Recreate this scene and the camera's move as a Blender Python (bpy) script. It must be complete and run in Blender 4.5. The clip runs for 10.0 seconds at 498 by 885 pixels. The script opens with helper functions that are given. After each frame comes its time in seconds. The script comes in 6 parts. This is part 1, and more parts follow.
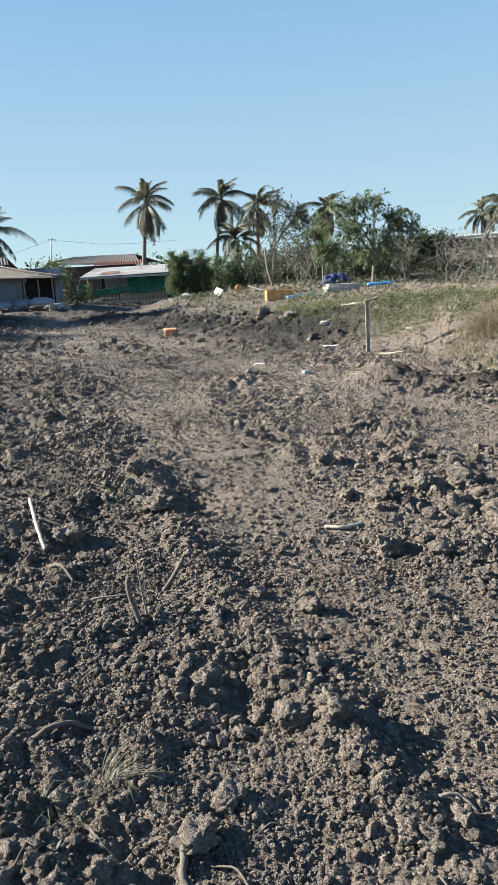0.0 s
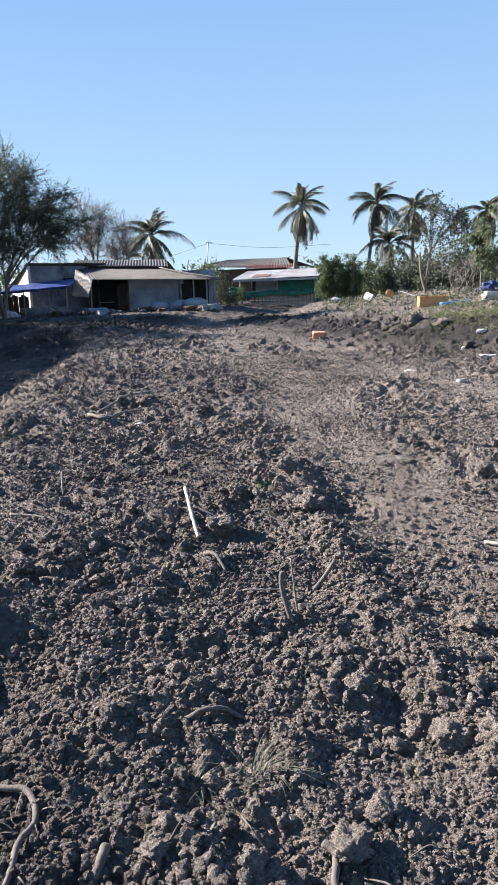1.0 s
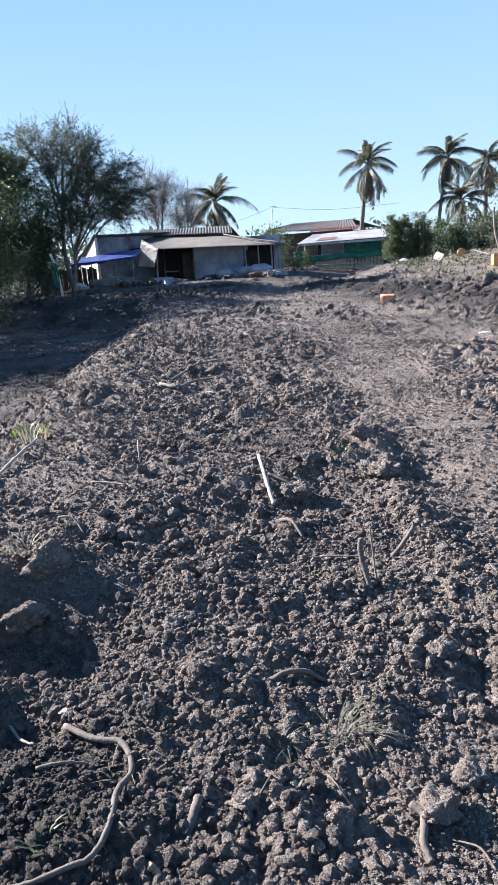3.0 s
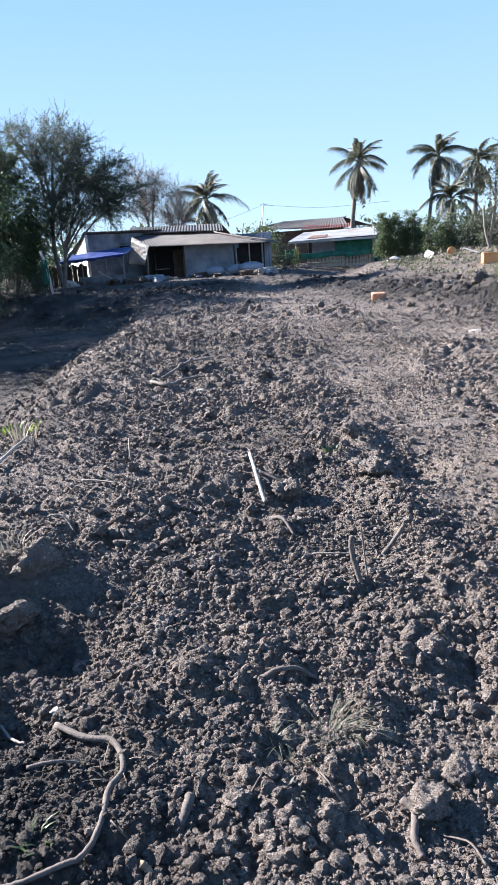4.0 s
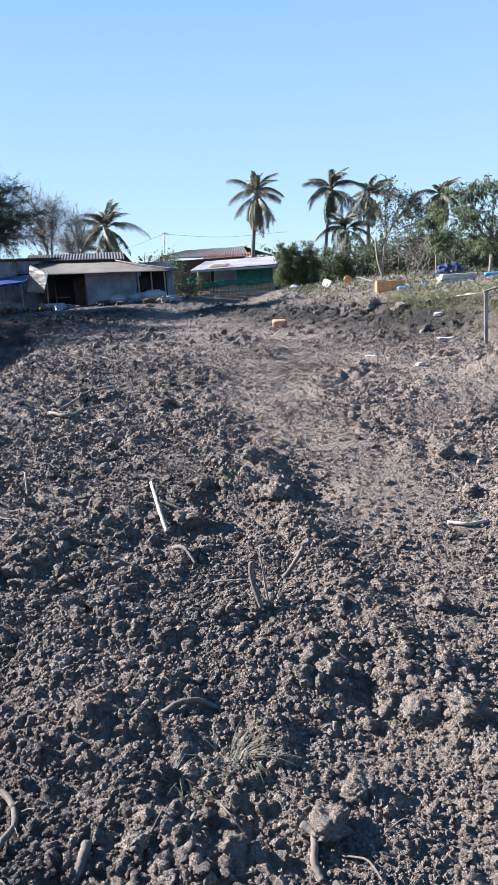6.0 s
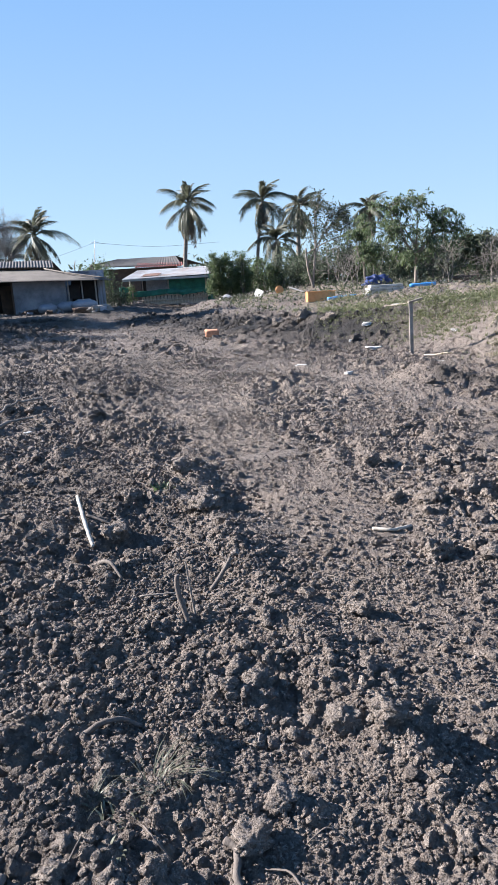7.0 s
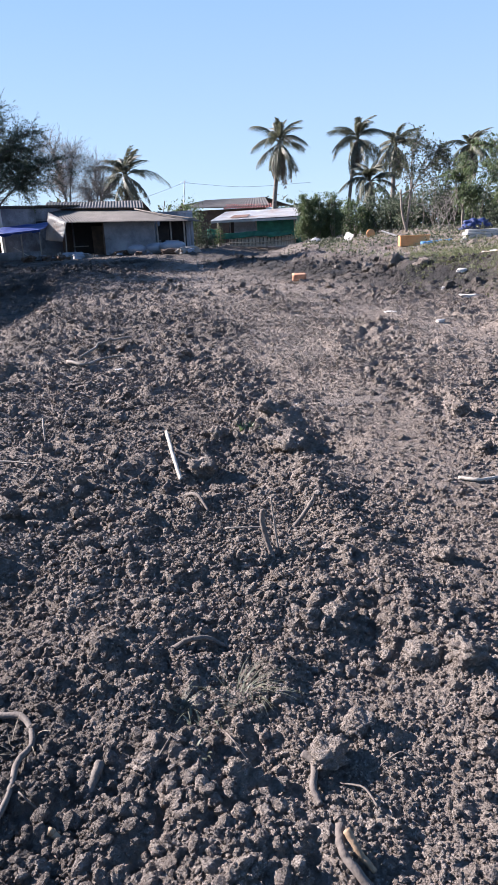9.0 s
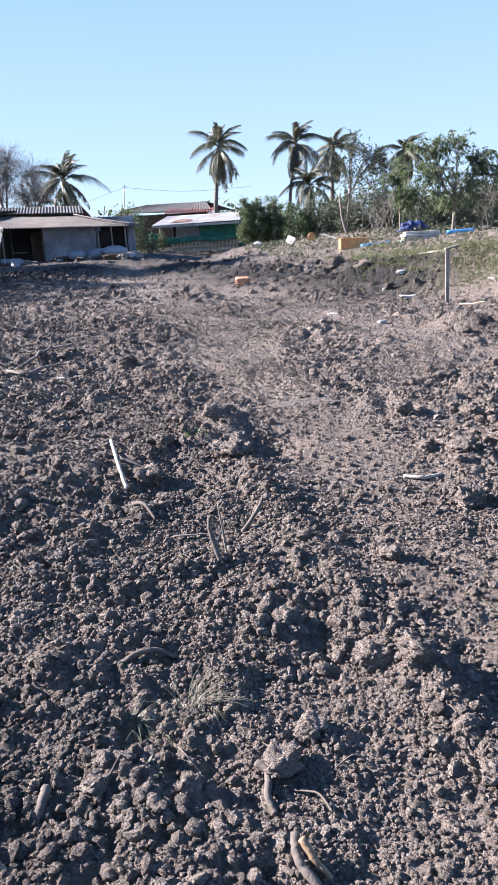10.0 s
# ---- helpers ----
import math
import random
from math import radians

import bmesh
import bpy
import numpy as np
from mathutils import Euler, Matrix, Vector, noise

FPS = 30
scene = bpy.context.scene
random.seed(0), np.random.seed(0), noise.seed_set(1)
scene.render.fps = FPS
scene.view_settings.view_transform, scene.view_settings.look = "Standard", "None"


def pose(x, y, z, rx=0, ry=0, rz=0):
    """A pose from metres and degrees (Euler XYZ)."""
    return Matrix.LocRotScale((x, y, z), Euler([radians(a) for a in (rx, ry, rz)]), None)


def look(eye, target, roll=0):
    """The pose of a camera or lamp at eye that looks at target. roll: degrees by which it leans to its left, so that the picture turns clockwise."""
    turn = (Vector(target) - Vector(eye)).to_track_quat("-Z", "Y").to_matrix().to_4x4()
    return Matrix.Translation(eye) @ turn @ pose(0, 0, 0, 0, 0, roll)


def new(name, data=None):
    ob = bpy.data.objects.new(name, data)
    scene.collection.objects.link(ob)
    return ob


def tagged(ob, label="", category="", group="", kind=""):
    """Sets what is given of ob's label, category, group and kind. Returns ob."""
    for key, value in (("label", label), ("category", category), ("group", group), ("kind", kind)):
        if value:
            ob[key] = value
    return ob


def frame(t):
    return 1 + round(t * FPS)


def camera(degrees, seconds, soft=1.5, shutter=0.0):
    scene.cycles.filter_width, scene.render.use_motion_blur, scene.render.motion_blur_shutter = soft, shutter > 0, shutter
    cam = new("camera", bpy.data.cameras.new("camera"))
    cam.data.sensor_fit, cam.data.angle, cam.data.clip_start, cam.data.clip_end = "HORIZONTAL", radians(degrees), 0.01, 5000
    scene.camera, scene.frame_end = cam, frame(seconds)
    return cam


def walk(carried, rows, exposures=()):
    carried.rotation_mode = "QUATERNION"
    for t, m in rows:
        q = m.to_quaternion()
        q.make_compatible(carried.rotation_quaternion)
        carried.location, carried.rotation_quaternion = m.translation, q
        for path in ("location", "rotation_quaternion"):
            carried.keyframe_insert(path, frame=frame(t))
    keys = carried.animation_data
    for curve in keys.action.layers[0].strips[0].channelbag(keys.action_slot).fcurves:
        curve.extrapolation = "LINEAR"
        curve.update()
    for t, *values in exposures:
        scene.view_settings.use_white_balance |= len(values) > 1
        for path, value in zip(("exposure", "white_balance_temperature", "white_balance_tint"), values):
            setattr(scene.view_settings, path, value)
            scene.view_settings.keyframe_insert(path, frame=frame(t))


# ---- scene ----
cam = camera(41.0, 10.0, 0.8)
PATH = [
    (0, (-0.152, -0.072, 1.486), (-0.326, 1.866, 1.021), -3.0),
    (0.5, (-0.218, -0.068, 1.472), (-0.612, 1.831, 0.983), -1.6),
    (1, (-0.275, -0.065, 1.455), (-0.85, 1.8, 1.019), -1.7),
    (1.5, (-0.323, -0.094, 1.461), (-1.076, 1.706, 1.02), -1.3),
    (2, (-0.347, -0.078, 1.453), (-1.145, 1.693, 0.976), -3.0),
    (3.3, (-0.319, -0.088, 1.459), (-1.07, 1.685, 0.92), -3.9),
    (3.5, (-0.328, -0.084, 1.453), (-1.095, 1.68, 0.906), -4.3),
    (4, (-0.323, -0.086, 1.458), (-1.055, 1.698, 0.928), -3.6),
    (4.5, (-0.319, -0.08, 1.443), (-1.08, 1.675, 0.858), -5.7),
    (5, (-0.308, -0.076, 1.443), (-0.99, 1.711, 0.859), -4.6),
    (5.5, (-0.294, -0.077, 1.458), (-0.935, 1.741, 0.927), -4.2),
    (6, (-0.263, -0.078, 1.468), (-0.738, 1.808, 0.998), -3.5),
    (6.2, (-0.257, -0.081, 1.468), (-0.658, 1.821, 0.996), -2.9),
    (7.3, (-0.166, -0.055, 1.474), (-0.339, 1.887, 1.027), -4.0),
    (7.5, (-0.14, -0.058, 1.473), (-0.227, 1.89, 1.027), -4.4),
    (8, (-0.163, -0.071, 1.478), (-0.359, 1.853, 0.97), -2.9),
    (8.5, (-0.204, -0.095, 1.459), (-0.582, 1.801, 0.947), -2.9),
    (9, (-0.244, -0.115, 1.449), (-0.763, 1.723, 0.853), -2.5),
    (9.5, (-0.277, -0.11, 1.449), (-0.856, 1.703, 0.836), -1.9),
    (10, (-0.229, -0.085, 1.448), (-0.601, 1.789, 0.856), -3.1),
]
EXPOSURES = [(0.0, 1.76, 7300, 2), (0.4, 1.82, 6820, 9), (1.0, 1.87, 6800, 10), (1.5, 1.85, 6760, 7), (2.0, 1.97, 6720, 11), (3.5, 2.12, 6420, 11), (4.5, 2.16, 6440, 11), (5.5, 2.16, 6440, 12), (6.0, 2.02, 6480, 10), (7.3, 1.88, 6550, 10), (8.5, 1.88, 6570, 14), (9.2, 1.98, 6600, 16), (10.0, 2.14, 6580, 16)]
walk(cam, [(t, look(eye, target, roll)) for t, eye, target, roll in PATH], EXPOSURES)
# ---- world and sun ----
SUN_ELEVATION, SUN_TURN = radians(26), radians(-85)
world = bpy.data.worlds.new("sky_world")
scene.world = world
world.use_nodes = True
wn = world.node_tree
sky = wn.nodes.new("ShaderNodeTexSky")
sky.sky_type, sky.sun_disc = "NISHITA", False
sky.sun_elevation, sky.sun_rotation = SUN_ELEVATION, SUN_TURN
sky.altitude, sky.air_density, sky.dust_density, sky.ozone_density = 900, 1.0, 0.0, 3.0
up = wn.nodes.new("ShaderNodeSeparateXYZ")
wn.links.new(wn.nodes.new("ShaderNodeTexCoord").outputs["Generated"], up.inputs[0])
haze = wn.nodes.new("ShaderNodeValToRGB")
haze.color_ramp.elements[0].position, haze.color_ramp.elements[0].color = 0.0, (0.54, 0.770, 0.99, 1)
haze.color_ramp.elements[1].position, haze.color_ramp.elements[1].color = 0.55, (0.15, 0.415, 0.95, 1)
zenith = haze.color_ramp.elements.new(1.0)
zenith.color = (0.08, 0.19, 0.46, 1)
wn.links.new(up.outputs["Z"], haze.inputs[0])
full = wn.nodes.new("ShaderNodeVectorMath")
full.operation, full.inputs[3].default_value = "SCALE", 6.7
wn.links.new(haze.outputs[0], full.inputs[0])
veil = wn.nodes.new("ShaderNodeMix")
veil.data_type, veil.inputs[0].default_value = "RGBA", 0.85
wn.links.new(sky.outputs[0], veil.inputs[6])
wn.links.new(full.outputs[0], veil.inputs[7])
wn.links.new(veil.outputs[2], wn.nodes["Background"].inputs[0])
wn.nodes["Background"].inputs[1].default_value = 0.0445
sun = new("sun", bpy.data.lights.new("sun", "SUN"))
sun.data.energy, sun.data.angle, sun.data.color = 5.0, radians(0.55), (1.0, 0.945, 0.925)
sun_way = Vector((math.sin(SUN_TURN) * math.cos(SUN_ELEVATION), math.cos(SUN_TURN) * math.cos(SUN_ELEVATION), math.sin(SUN_ELEVATION)))
sun.matrix_world = look(sun_way * 80, (0, 0, 0))


# ---- materials ----
def nodes_of(name):
    m = bpy.data.materials.new(name)
    m.use_nodes = True
    return m, m.node_tree, m.node_tree.nodes["Principled BSDF"]


def noise_node(tree, place, scale, detail=4.0, rough=0.6):
    n = tree.nodes.new("ShaderNodeTexNoise")
    n.inputs["Scale"].default_value, n.inputs["Detail"].default_value, n.inputs["Roughness"].default_value = scale, detail, rough
    tree.links.new(place, n.inputs["Vector"])
    return n.outputs["Fac"]


def ramp(tree, fac, stops):
    n = tree.nodes.new("ShaderNodeValToRGB")
    while len(n.color_ramp.elements) < len(stops):
        n.color_ramp.elements.new(0.5)
    for e, (at, c) in zip(n.color_ramp.elements, stops):
        e.position, e.color = at, (*c, 1) if len(c) == 3 else c
    tree.links.new(fac, n.inputs[0])
    return n.outputs[0]


def mix(tree, fac, a, b, how="MIX"):
    n = tree.nodes.new("ShaderNodeMix")
    n.data_type, n.blend_type = "RGBA", how
    for sock, v in ((n.inputs[0], fac), (n.inputs[6], a), (n.inputs[7], b)):
        if isinstance(v, (int, float)):
            sock.default_value = v
        elif isinstance(v, tuple):
            sock.default_value = (*v, 1)
        else:
            tree.links.new(v, sock)
    return n.outputs[2]


def bumped(tree, bsdf, heights, strength, distance):
    prev = None
    for h, d in zip(heights, distance):
        n = tree.nodes.new("ShaderNodeBump")
        n.inputs["Strength"].default_value, n.inputs["Distance"].default_value = strength, d
        tree.links.new(h, n.inputs["Height"])
        if prev:
            tree.links.new(prev, n.inputs["Normal"])
        prev = n.outputs[0]
    tree.links.new(prev, bsdf.inputs["Normal"])


def surface(name, dark, light, scale=6.0, rough=0.8, bump=0.01, grain=40.0, metal=0.0, stain=None, vary=0.0):
    """A plain worn surface: two tones mixed at a broad and a fine scale, with relief and stains."""
    m, tree, bsdf = nodes_of(name)
    place = tree.nodes.new("ShaderNodeNewGeometry").outputs["Position"]
    broad, fine = noise_node(tree, place, scale), noise_node(tree, place, grain, 3)
    col = ramp(tree, broad, [(0.35, dark), (0.68, light)])
    col = mix(tree, 0.35, col, ramp(tree, fine, [(0.3, dark), (0.7, light)]))
    if stain:
        col = mix(tree, ramp(tree, noise_node(tree, place, scale * 0.45, 6, 0.7), [(0.5, (0, 0, 0)), (0.66, (1, 1, 1))]), col, stain)
    if vary:
        info = tree.nodes.new("ShaderNodeObjectInfo").outputs["Random"]
        col = mix(tree, vary, col, ramp(tree, info, [(0.0, dark), (1.0, light)]))
    tree.links.new(col, bsdf.inputs["Base Color"])
    bsdf.inputs["Roughness"].default_value, bsdf.inputs["Metallic"].default_value = rough, metal
    bumped(tree, bsdf, [fine], 0.6, [bump])
    return m


def crumb_node(tree, place, scale):
    """Rounded crumbs: how high each stands, and a shade of grey for each."""
    n = tree.nodes.new("ShaderNodeTexVoronoi")
    n.inputs["Scale"].default_value = scale
    tree.links.new(place, n.inputs["Vector"])
    top = tree.nodes.new("ShaderNodeMath")
    top.operation = "SUBTRACT"
    top.inputs[0].default_value = 1.0
    tree.links.new(n.outputs["Distance"], top.inputs[1])
    return top.outputs[0], n.outputs["Color"]


def soil_material():
    """Dry dug clay: pale crusts, browner crumbs, dark where it is fresh and wet and where shade is painted in."""
    m, tree, bsdf = nodes_of("dug_clay_soil")
    geo = tree.nodes.new("ShaderNodeNewGeometry")
    place = geo.outputs["Position"]
    wet_shade = tree.nodes.new("ShaderNodeAttribute")
    wet_shade.attribute_name = "wet_shade"
    broad, mid, fine, dust = noise_node(tree, place, 0.55, 5), noise_node(tree, place, 7, 5, 0.65), noise_node(tree, place, 55, 5, 0.7), noise_node(tree, place, 170, 4, 0.75)
    col = ramp(tree, mid, [(0.28, (0.145, 0.120, 0.103)), (0.5, (0.228, 0.191, 0.167)), (0.74, (0.323, 0.276, 0.245))])
    col = mix(tree, ramp(tree, broad, [(0.40, (0, 0, 0)), (0.60, (0.55, 0.55, 0.55))]), col, (0.228, 0.180, 0.150))
    col = mix(tree, 0.5, col, ramp(tree, fine, [(0.34, (0.098, 0.081, 0.070)), (0.66, (0.374, 0.323, 0.285))]))
    col = mix(tree, 0.38, col, ramp(tree, geo.outputs["Random Per Island"], [(0.0, (0.125, 0.105, 0.092)), (0.7, (0.255, 0.222, 0.198)), (1.0, (0.440, 0.395, 0.360))]))
    warp = tree.nodes.new("ShaderNodeVectorMath")
    warp.operation = "MULTIPLY_ADD"
    warp.inputs[1].default_value = (0.03, 0.03, 0.03)
    tree.links.new(mid, warp.inputs[0])
    tree.links.new(place, warp.inputs[2])
    coarse, shade = crumb_node(tree, warp.outputs[0], 34)
    small, tone = crumb_node(tree, warp.outputs[0], 85)
    col = mix(tree, 0.22, col, ramp(tree, shade, [(0.15, (0.099, 0.081, 0.070)), (0.5, (0.223, 0.189, 0.166)), (0.85, (0.399, 0.350, 0.313))]))
    col = mix(tree, 0.20, col, ramp(tree, tone, [(0.15, (0.099, 0.081, 0.070)), (0.5, (0.223, 0.189, 0.166)), (0.85, (0.399, 0.350, 0.313))]))
    # Darkens truly wet soil and the spots with shade painted in.
    col = mix(tree, wet_shade.outputs["Fac"], col, ramp(tree, fine, [(0.3, (0.014, 0.013, 0.013)), (0.75, (0.050, 0.046, 0.043))]))
    col = mix(tree, 1.0, col, (1.10, 1.085, 1.065), "MULTIPLY")
    tree.links.new(col, bsdf.inputs["Base Color"])
    gloss = tree.nodes.new("ShaderNodeMapRange")
    gloss.inputs["To Min"].default_value, gloss.inputs["To Max"].default_value = 0.97, 0.72
    tree.links.new(wet_shade.outputs["Fac"], gloss.inputs["Value"])
    tree.links.new(gloss.outputs[0], bsdf.inputs["Roughness"])
    bsdf.inputs["Specular IOR Level"].default_value = 0.25
    crumb = noise_node(tree, place, 20, 4, 0.7)
    bumped(tree, bsdf, [mid, crumb, coarse, small, fine, dust], 1.0, [0.05, 0.05, 0.028, 0.012, 0.026, 0.016])
    return m


def leaf_material(name, dark, light, thin=0.35):
    m, tree, bsdf = nodes_of(name)
    geo = tree.nodes.new("ShaderNodeNewGeometry")
    col = ramp(tree, geo.outputs["Random Per Island"], [(0.0, dark), (0.8, light), (1.0, tuple(min(1, c * 1.5) for c in light))])
    col = mix(tree, 0.4, col, ramp(tree, noise_node(tree, geo.outputs["Position"], 1.3, 3), [(0.35, dark), (0.7, light)]))
    tree.links.new(col, bsdf.inputs["Base Color"])
    bsdf.inputs["Roughness"].default_value = 0.55
    glow = tree.nodes.new("ShaderNodeBsdfTranslucent")
    tree.links.new(col, glow.inputs["Color"])
    both = tree.nodes.new("ShaderNodeMixShader")
    both.inputs[0].default_value = thin
    tree.links.new(bsdf.outputs[0], both.inputs[1])
    tree.links.new(glow.outputs[0], both.inputs[2])
    tree.links.new(both.outputs[0], tree.nodes["Material Output"].inputs["Surface"])
    return m


SOIL = soil_material()
BARK = surface("grey_bark", (0.09, 0.075, 0.06), (0.24, 0.21, 0.18), 5, 0.9, 0.02, 30)
PALE_BARK = surface("bleached_bark", (0.11, 0.094, 0.080), (0.24, 0.21, 0.18), 9, 0.85, 0.006, 70)
ROOT = surface("brown_root_bark", (0.062, 0.050, 0.043), (0.150, 0.126, 0.108), 14, 0.85, 0.004, 110)
PEELED = surface("peeled_white_wood", (0.22, 0.20, 0.17), (0.40, 0.37, 0.32), 12, 0.75, 0.003, 90)
CUT_WOOD = surface("fresh_split_wood", (0.16, 0.105, 0.062), (0.30, 0.215, 0.135), 18, 0.75, 0.003, 120)
GREY_WOOD = surface("weathered_grey_timber", (0.15, 0.13, 0.115), (0.33, 0.30, 0.27), 4, 0.85, 0.006, 45)
DARK_WOOD = surface("dark_stained_timber", (0.045, 0.03, 0.024), (0.12, 0.075, 0.05), 3, 0.8, 0.006, 35)
LEAF = leaf_material("mid_green_leaves", (0.034, 0.054, 0.025), (0.108, 0.148, 0.062), 0.4)
LEAF_DARK = leaf_material("dark_green_leaves", (0.028, 0.042, 0.028), (0.092, 0.115, 0.070), 0.42)
LEAF_GREY = leaf_material("grey_green_leaves", (0.026, 0.036, 0.022), (0.085, 0.098, 0.058))
LEAF_BRIGHT = leaf_material("bright_green_leaves", (0.06, 0.11, 0.015), (0.20, 0.27, 0.05), 0.45)
PALM_LEAF = leaf_material("palm_leaflets", (0.030, 0.037, 0.025), (0.110, 0.115, 0.075), 0.3)
DRY_PALM = leaf_material("dead_palm_leaflets", (0.045, 0.035, 0.025), (0.12, 0.095, 0.066), 0.2)
TWIG = surface("grey_twigs", (0.12, 0.105, 0.095), (0.26, 0.23, 0.21), 6, 0.9, 0.004, 40)
DRY_TWIGS = leaf_material("dry_twig_tips", (0.11, 0.095, 0.090), (0.22, 0.195, 0.18), 0.2)
GRASS = leaf_material("green_bank_grass", (0.06, 0.07, 0.032), (0.165, 0.175, 0.085), 0.35)
WEED = leaf_material("dried_grey_green_weed", (0.05, 0.055, 0.036), (0.15, 0.155, 0.105), 0.3)
STRAW = leaf_material("dry_straw_grass", (0.20, 0.165, 0.12), (0.40, 0.34, 0.25), 0.3)
PLASTER = surface("blue_white_plaster", (0.11, 0.125, 0.16), (0.36, 0.38, 0.42), 1.2, 0.85, 0.004, 30, stain=(0.10, 0.10, 0.11))
WHITE_WALL = surface("white_painted_wall", (0.62, 0.60, 0.55), (0.82, 0.80, 0.76), 1.4, 0.8, 0.004, 40, stain=(0.45, 0.42, 0.37))
CEMENT_SHEET = surface("grey_fibre_cement_sheet", (0.055, 0.050, 0.048), (0.125, 0.115, 0.107), 1.6, 0.9, 0.003, 25, stain=(0.07, 0.065, 0.06))
TIN = surface("weathered_white_tin", (0.30, 0.30, 0.295), (0.56, 0.55, 0.53), 1.3, 0.5, 0.002, 18, 0.15, stain=(0.33, 0.22, 0.16))
RUST = surface("rusted_tin", (0.10, 0.055, 0.04), (0.22, 0.125, 0.09), 2.5, 0.8, 0.003, 25)
RED_TILE = surface("red_roof_tile", (0.12, 0.03, 0.024), (0.25, 0.065, 0.048), 2.0, 0.75, 0.004, 20)
BLUE_TARP = surface("blue_tarpaulin", (0.010, 0.026, 0.13), (0.022, 0.055, 0.24), 1.5, 0.5, 0.01, 9)
BLUE_PIPE = surface("light_blue_plastic", (0.04, 0.22, 0.50), (0.09, 0.36, 0.66), 3, 0.45, 0.001, 30)
DARK_TARP = surface("dark_blue_tarpaulin", (0.008, 0.018, 0.075), (0.016, 0.04, 0.15), 1.5, 0.6, 0.01, 9)
GREEN_NET = surface("dark_green_shade_net", (0.010, 0.07, 0.05), (0.028, 0.19, 0.125), 2.2, 0.8, 0.006, 60)
BAMBOO = surface("dry_bamboo", (0.26, 0.21, 0.15), (0.48, 0.42, 0.33), 5, 0.7, 0.002, 40, vary=0.4)
ORANGE = surface("orange_plastic", (0.44, 0.19, 0.06), (0.62, 0.32, 0.13), 4, 0.55, 0.002, 30)
BRICK = surface("orange_clay_brick", (0.42, 0.19, 0.11), (0.58, 0.31, 0.19), 14, 0.9, 0.003, 90)
CONCRETE = surface("pale_concrete", (0.30, 0.295, 0.28), (0.50, 0.49, 0.47), 3, 0.9, 0.006, 40, stain=(0.27, 0.26, 0.24))
PALE_SCRAP = surface("pale_scrap", (0.32, 0.31, 0.295), (0.52, 0.51, 0.485), 9, 0.7, 0.004, 60)
JAR = surface("grey_glazed_jar", (0.15, 0.17, 0.20), (0.28, 0.30, 0.34), 2, 0.5, 0.004, 20)
# Near black that stands in for shade inside openings; also colours the wires.
DARK = surface("near_black_shade_and_wire", (0.012, 0.011, 0.012), (0.035, 0.03, 0.03), 2, 0.9, 0.01, 20)
STEEL = surface("galvanised_steel", (0.38, 0.39, 0.40), (0.58, 0.59, 0.60), 6, 0.45, 0.001, 50, 0.7)


# ---- mesh helpers ----
def mesh_of(name, verts, faces, material, smooth=True):
    """A mesh from arrays; faces all have the same number of corners."""
    verts, faces = np.asarray(verts, np.float32), np.asarray(faces, np.int32)
    me = bpy.data.meshes.new(name)
    k = faces.shape[1]
    me.vertices.add(len(verts))
    me.vertices.foreach_set("co", verts.ravel())
    me.loops.add(faces.size)
    me.loops.foreach_set("vertex_index", faces.ravel())
    me.polygons.add(len(faces))
    me.polygons.foreach_set("loop_start", np.arange(0, faces.size, k, dtype=np.int32))
    me.polygons.foreach_set("use_smooth", np.full(len(faces), smooth))
    me.update(calc_edges=True)
    me.validate()
    me.materials.append(material)
    return me


def part(name, me, parent=None, label="", at=None):
    ob = new(name, me)
    if parent is not None:
        ob.parent = parent
    if at is not None:
        ob.matrix_basis = at
    if label:
        tagged(ob, label)
    return ob


def from_bm(name, bm, material, smooth=False):
    me = bpy.data.meshes.new(name)
    bm.normal_update()
    bm.to_mesh(me)
    bm.free()
    me.materials.append(material)
    if smooth:
        me.polygons.foreach_set("use_smooth", np.full(len(me.polygons), True))
    return me


def box_mesh(name, size, material, bevel=0.01, wobble=0.0, seed=0):
    """A box with bevelled edges that stands on its local origin."""
    bm = bmesh.new()
    bmesh.ops.create_cube(bm, size=1)
    for v in bm.verts:
        v.co = Vector((v.co.x * size[0], v.co.y * size[1], (v.co.z + 0.5) * size[2]))
    if bevel:
        bmesh.ops.bevel(bm, geom=list(bm.edges), offset=min(bevel, 0.3 * min(size)), segments=2, profile=0.6, affect="EDGES")
    if wobble:
        rng = random.Random(seed)
        for v in bm.verts:
            v.co += Vector([rng.uniform(-wobble, wobble) for _ in range(3)])
    return from_bm(name, bm, material)


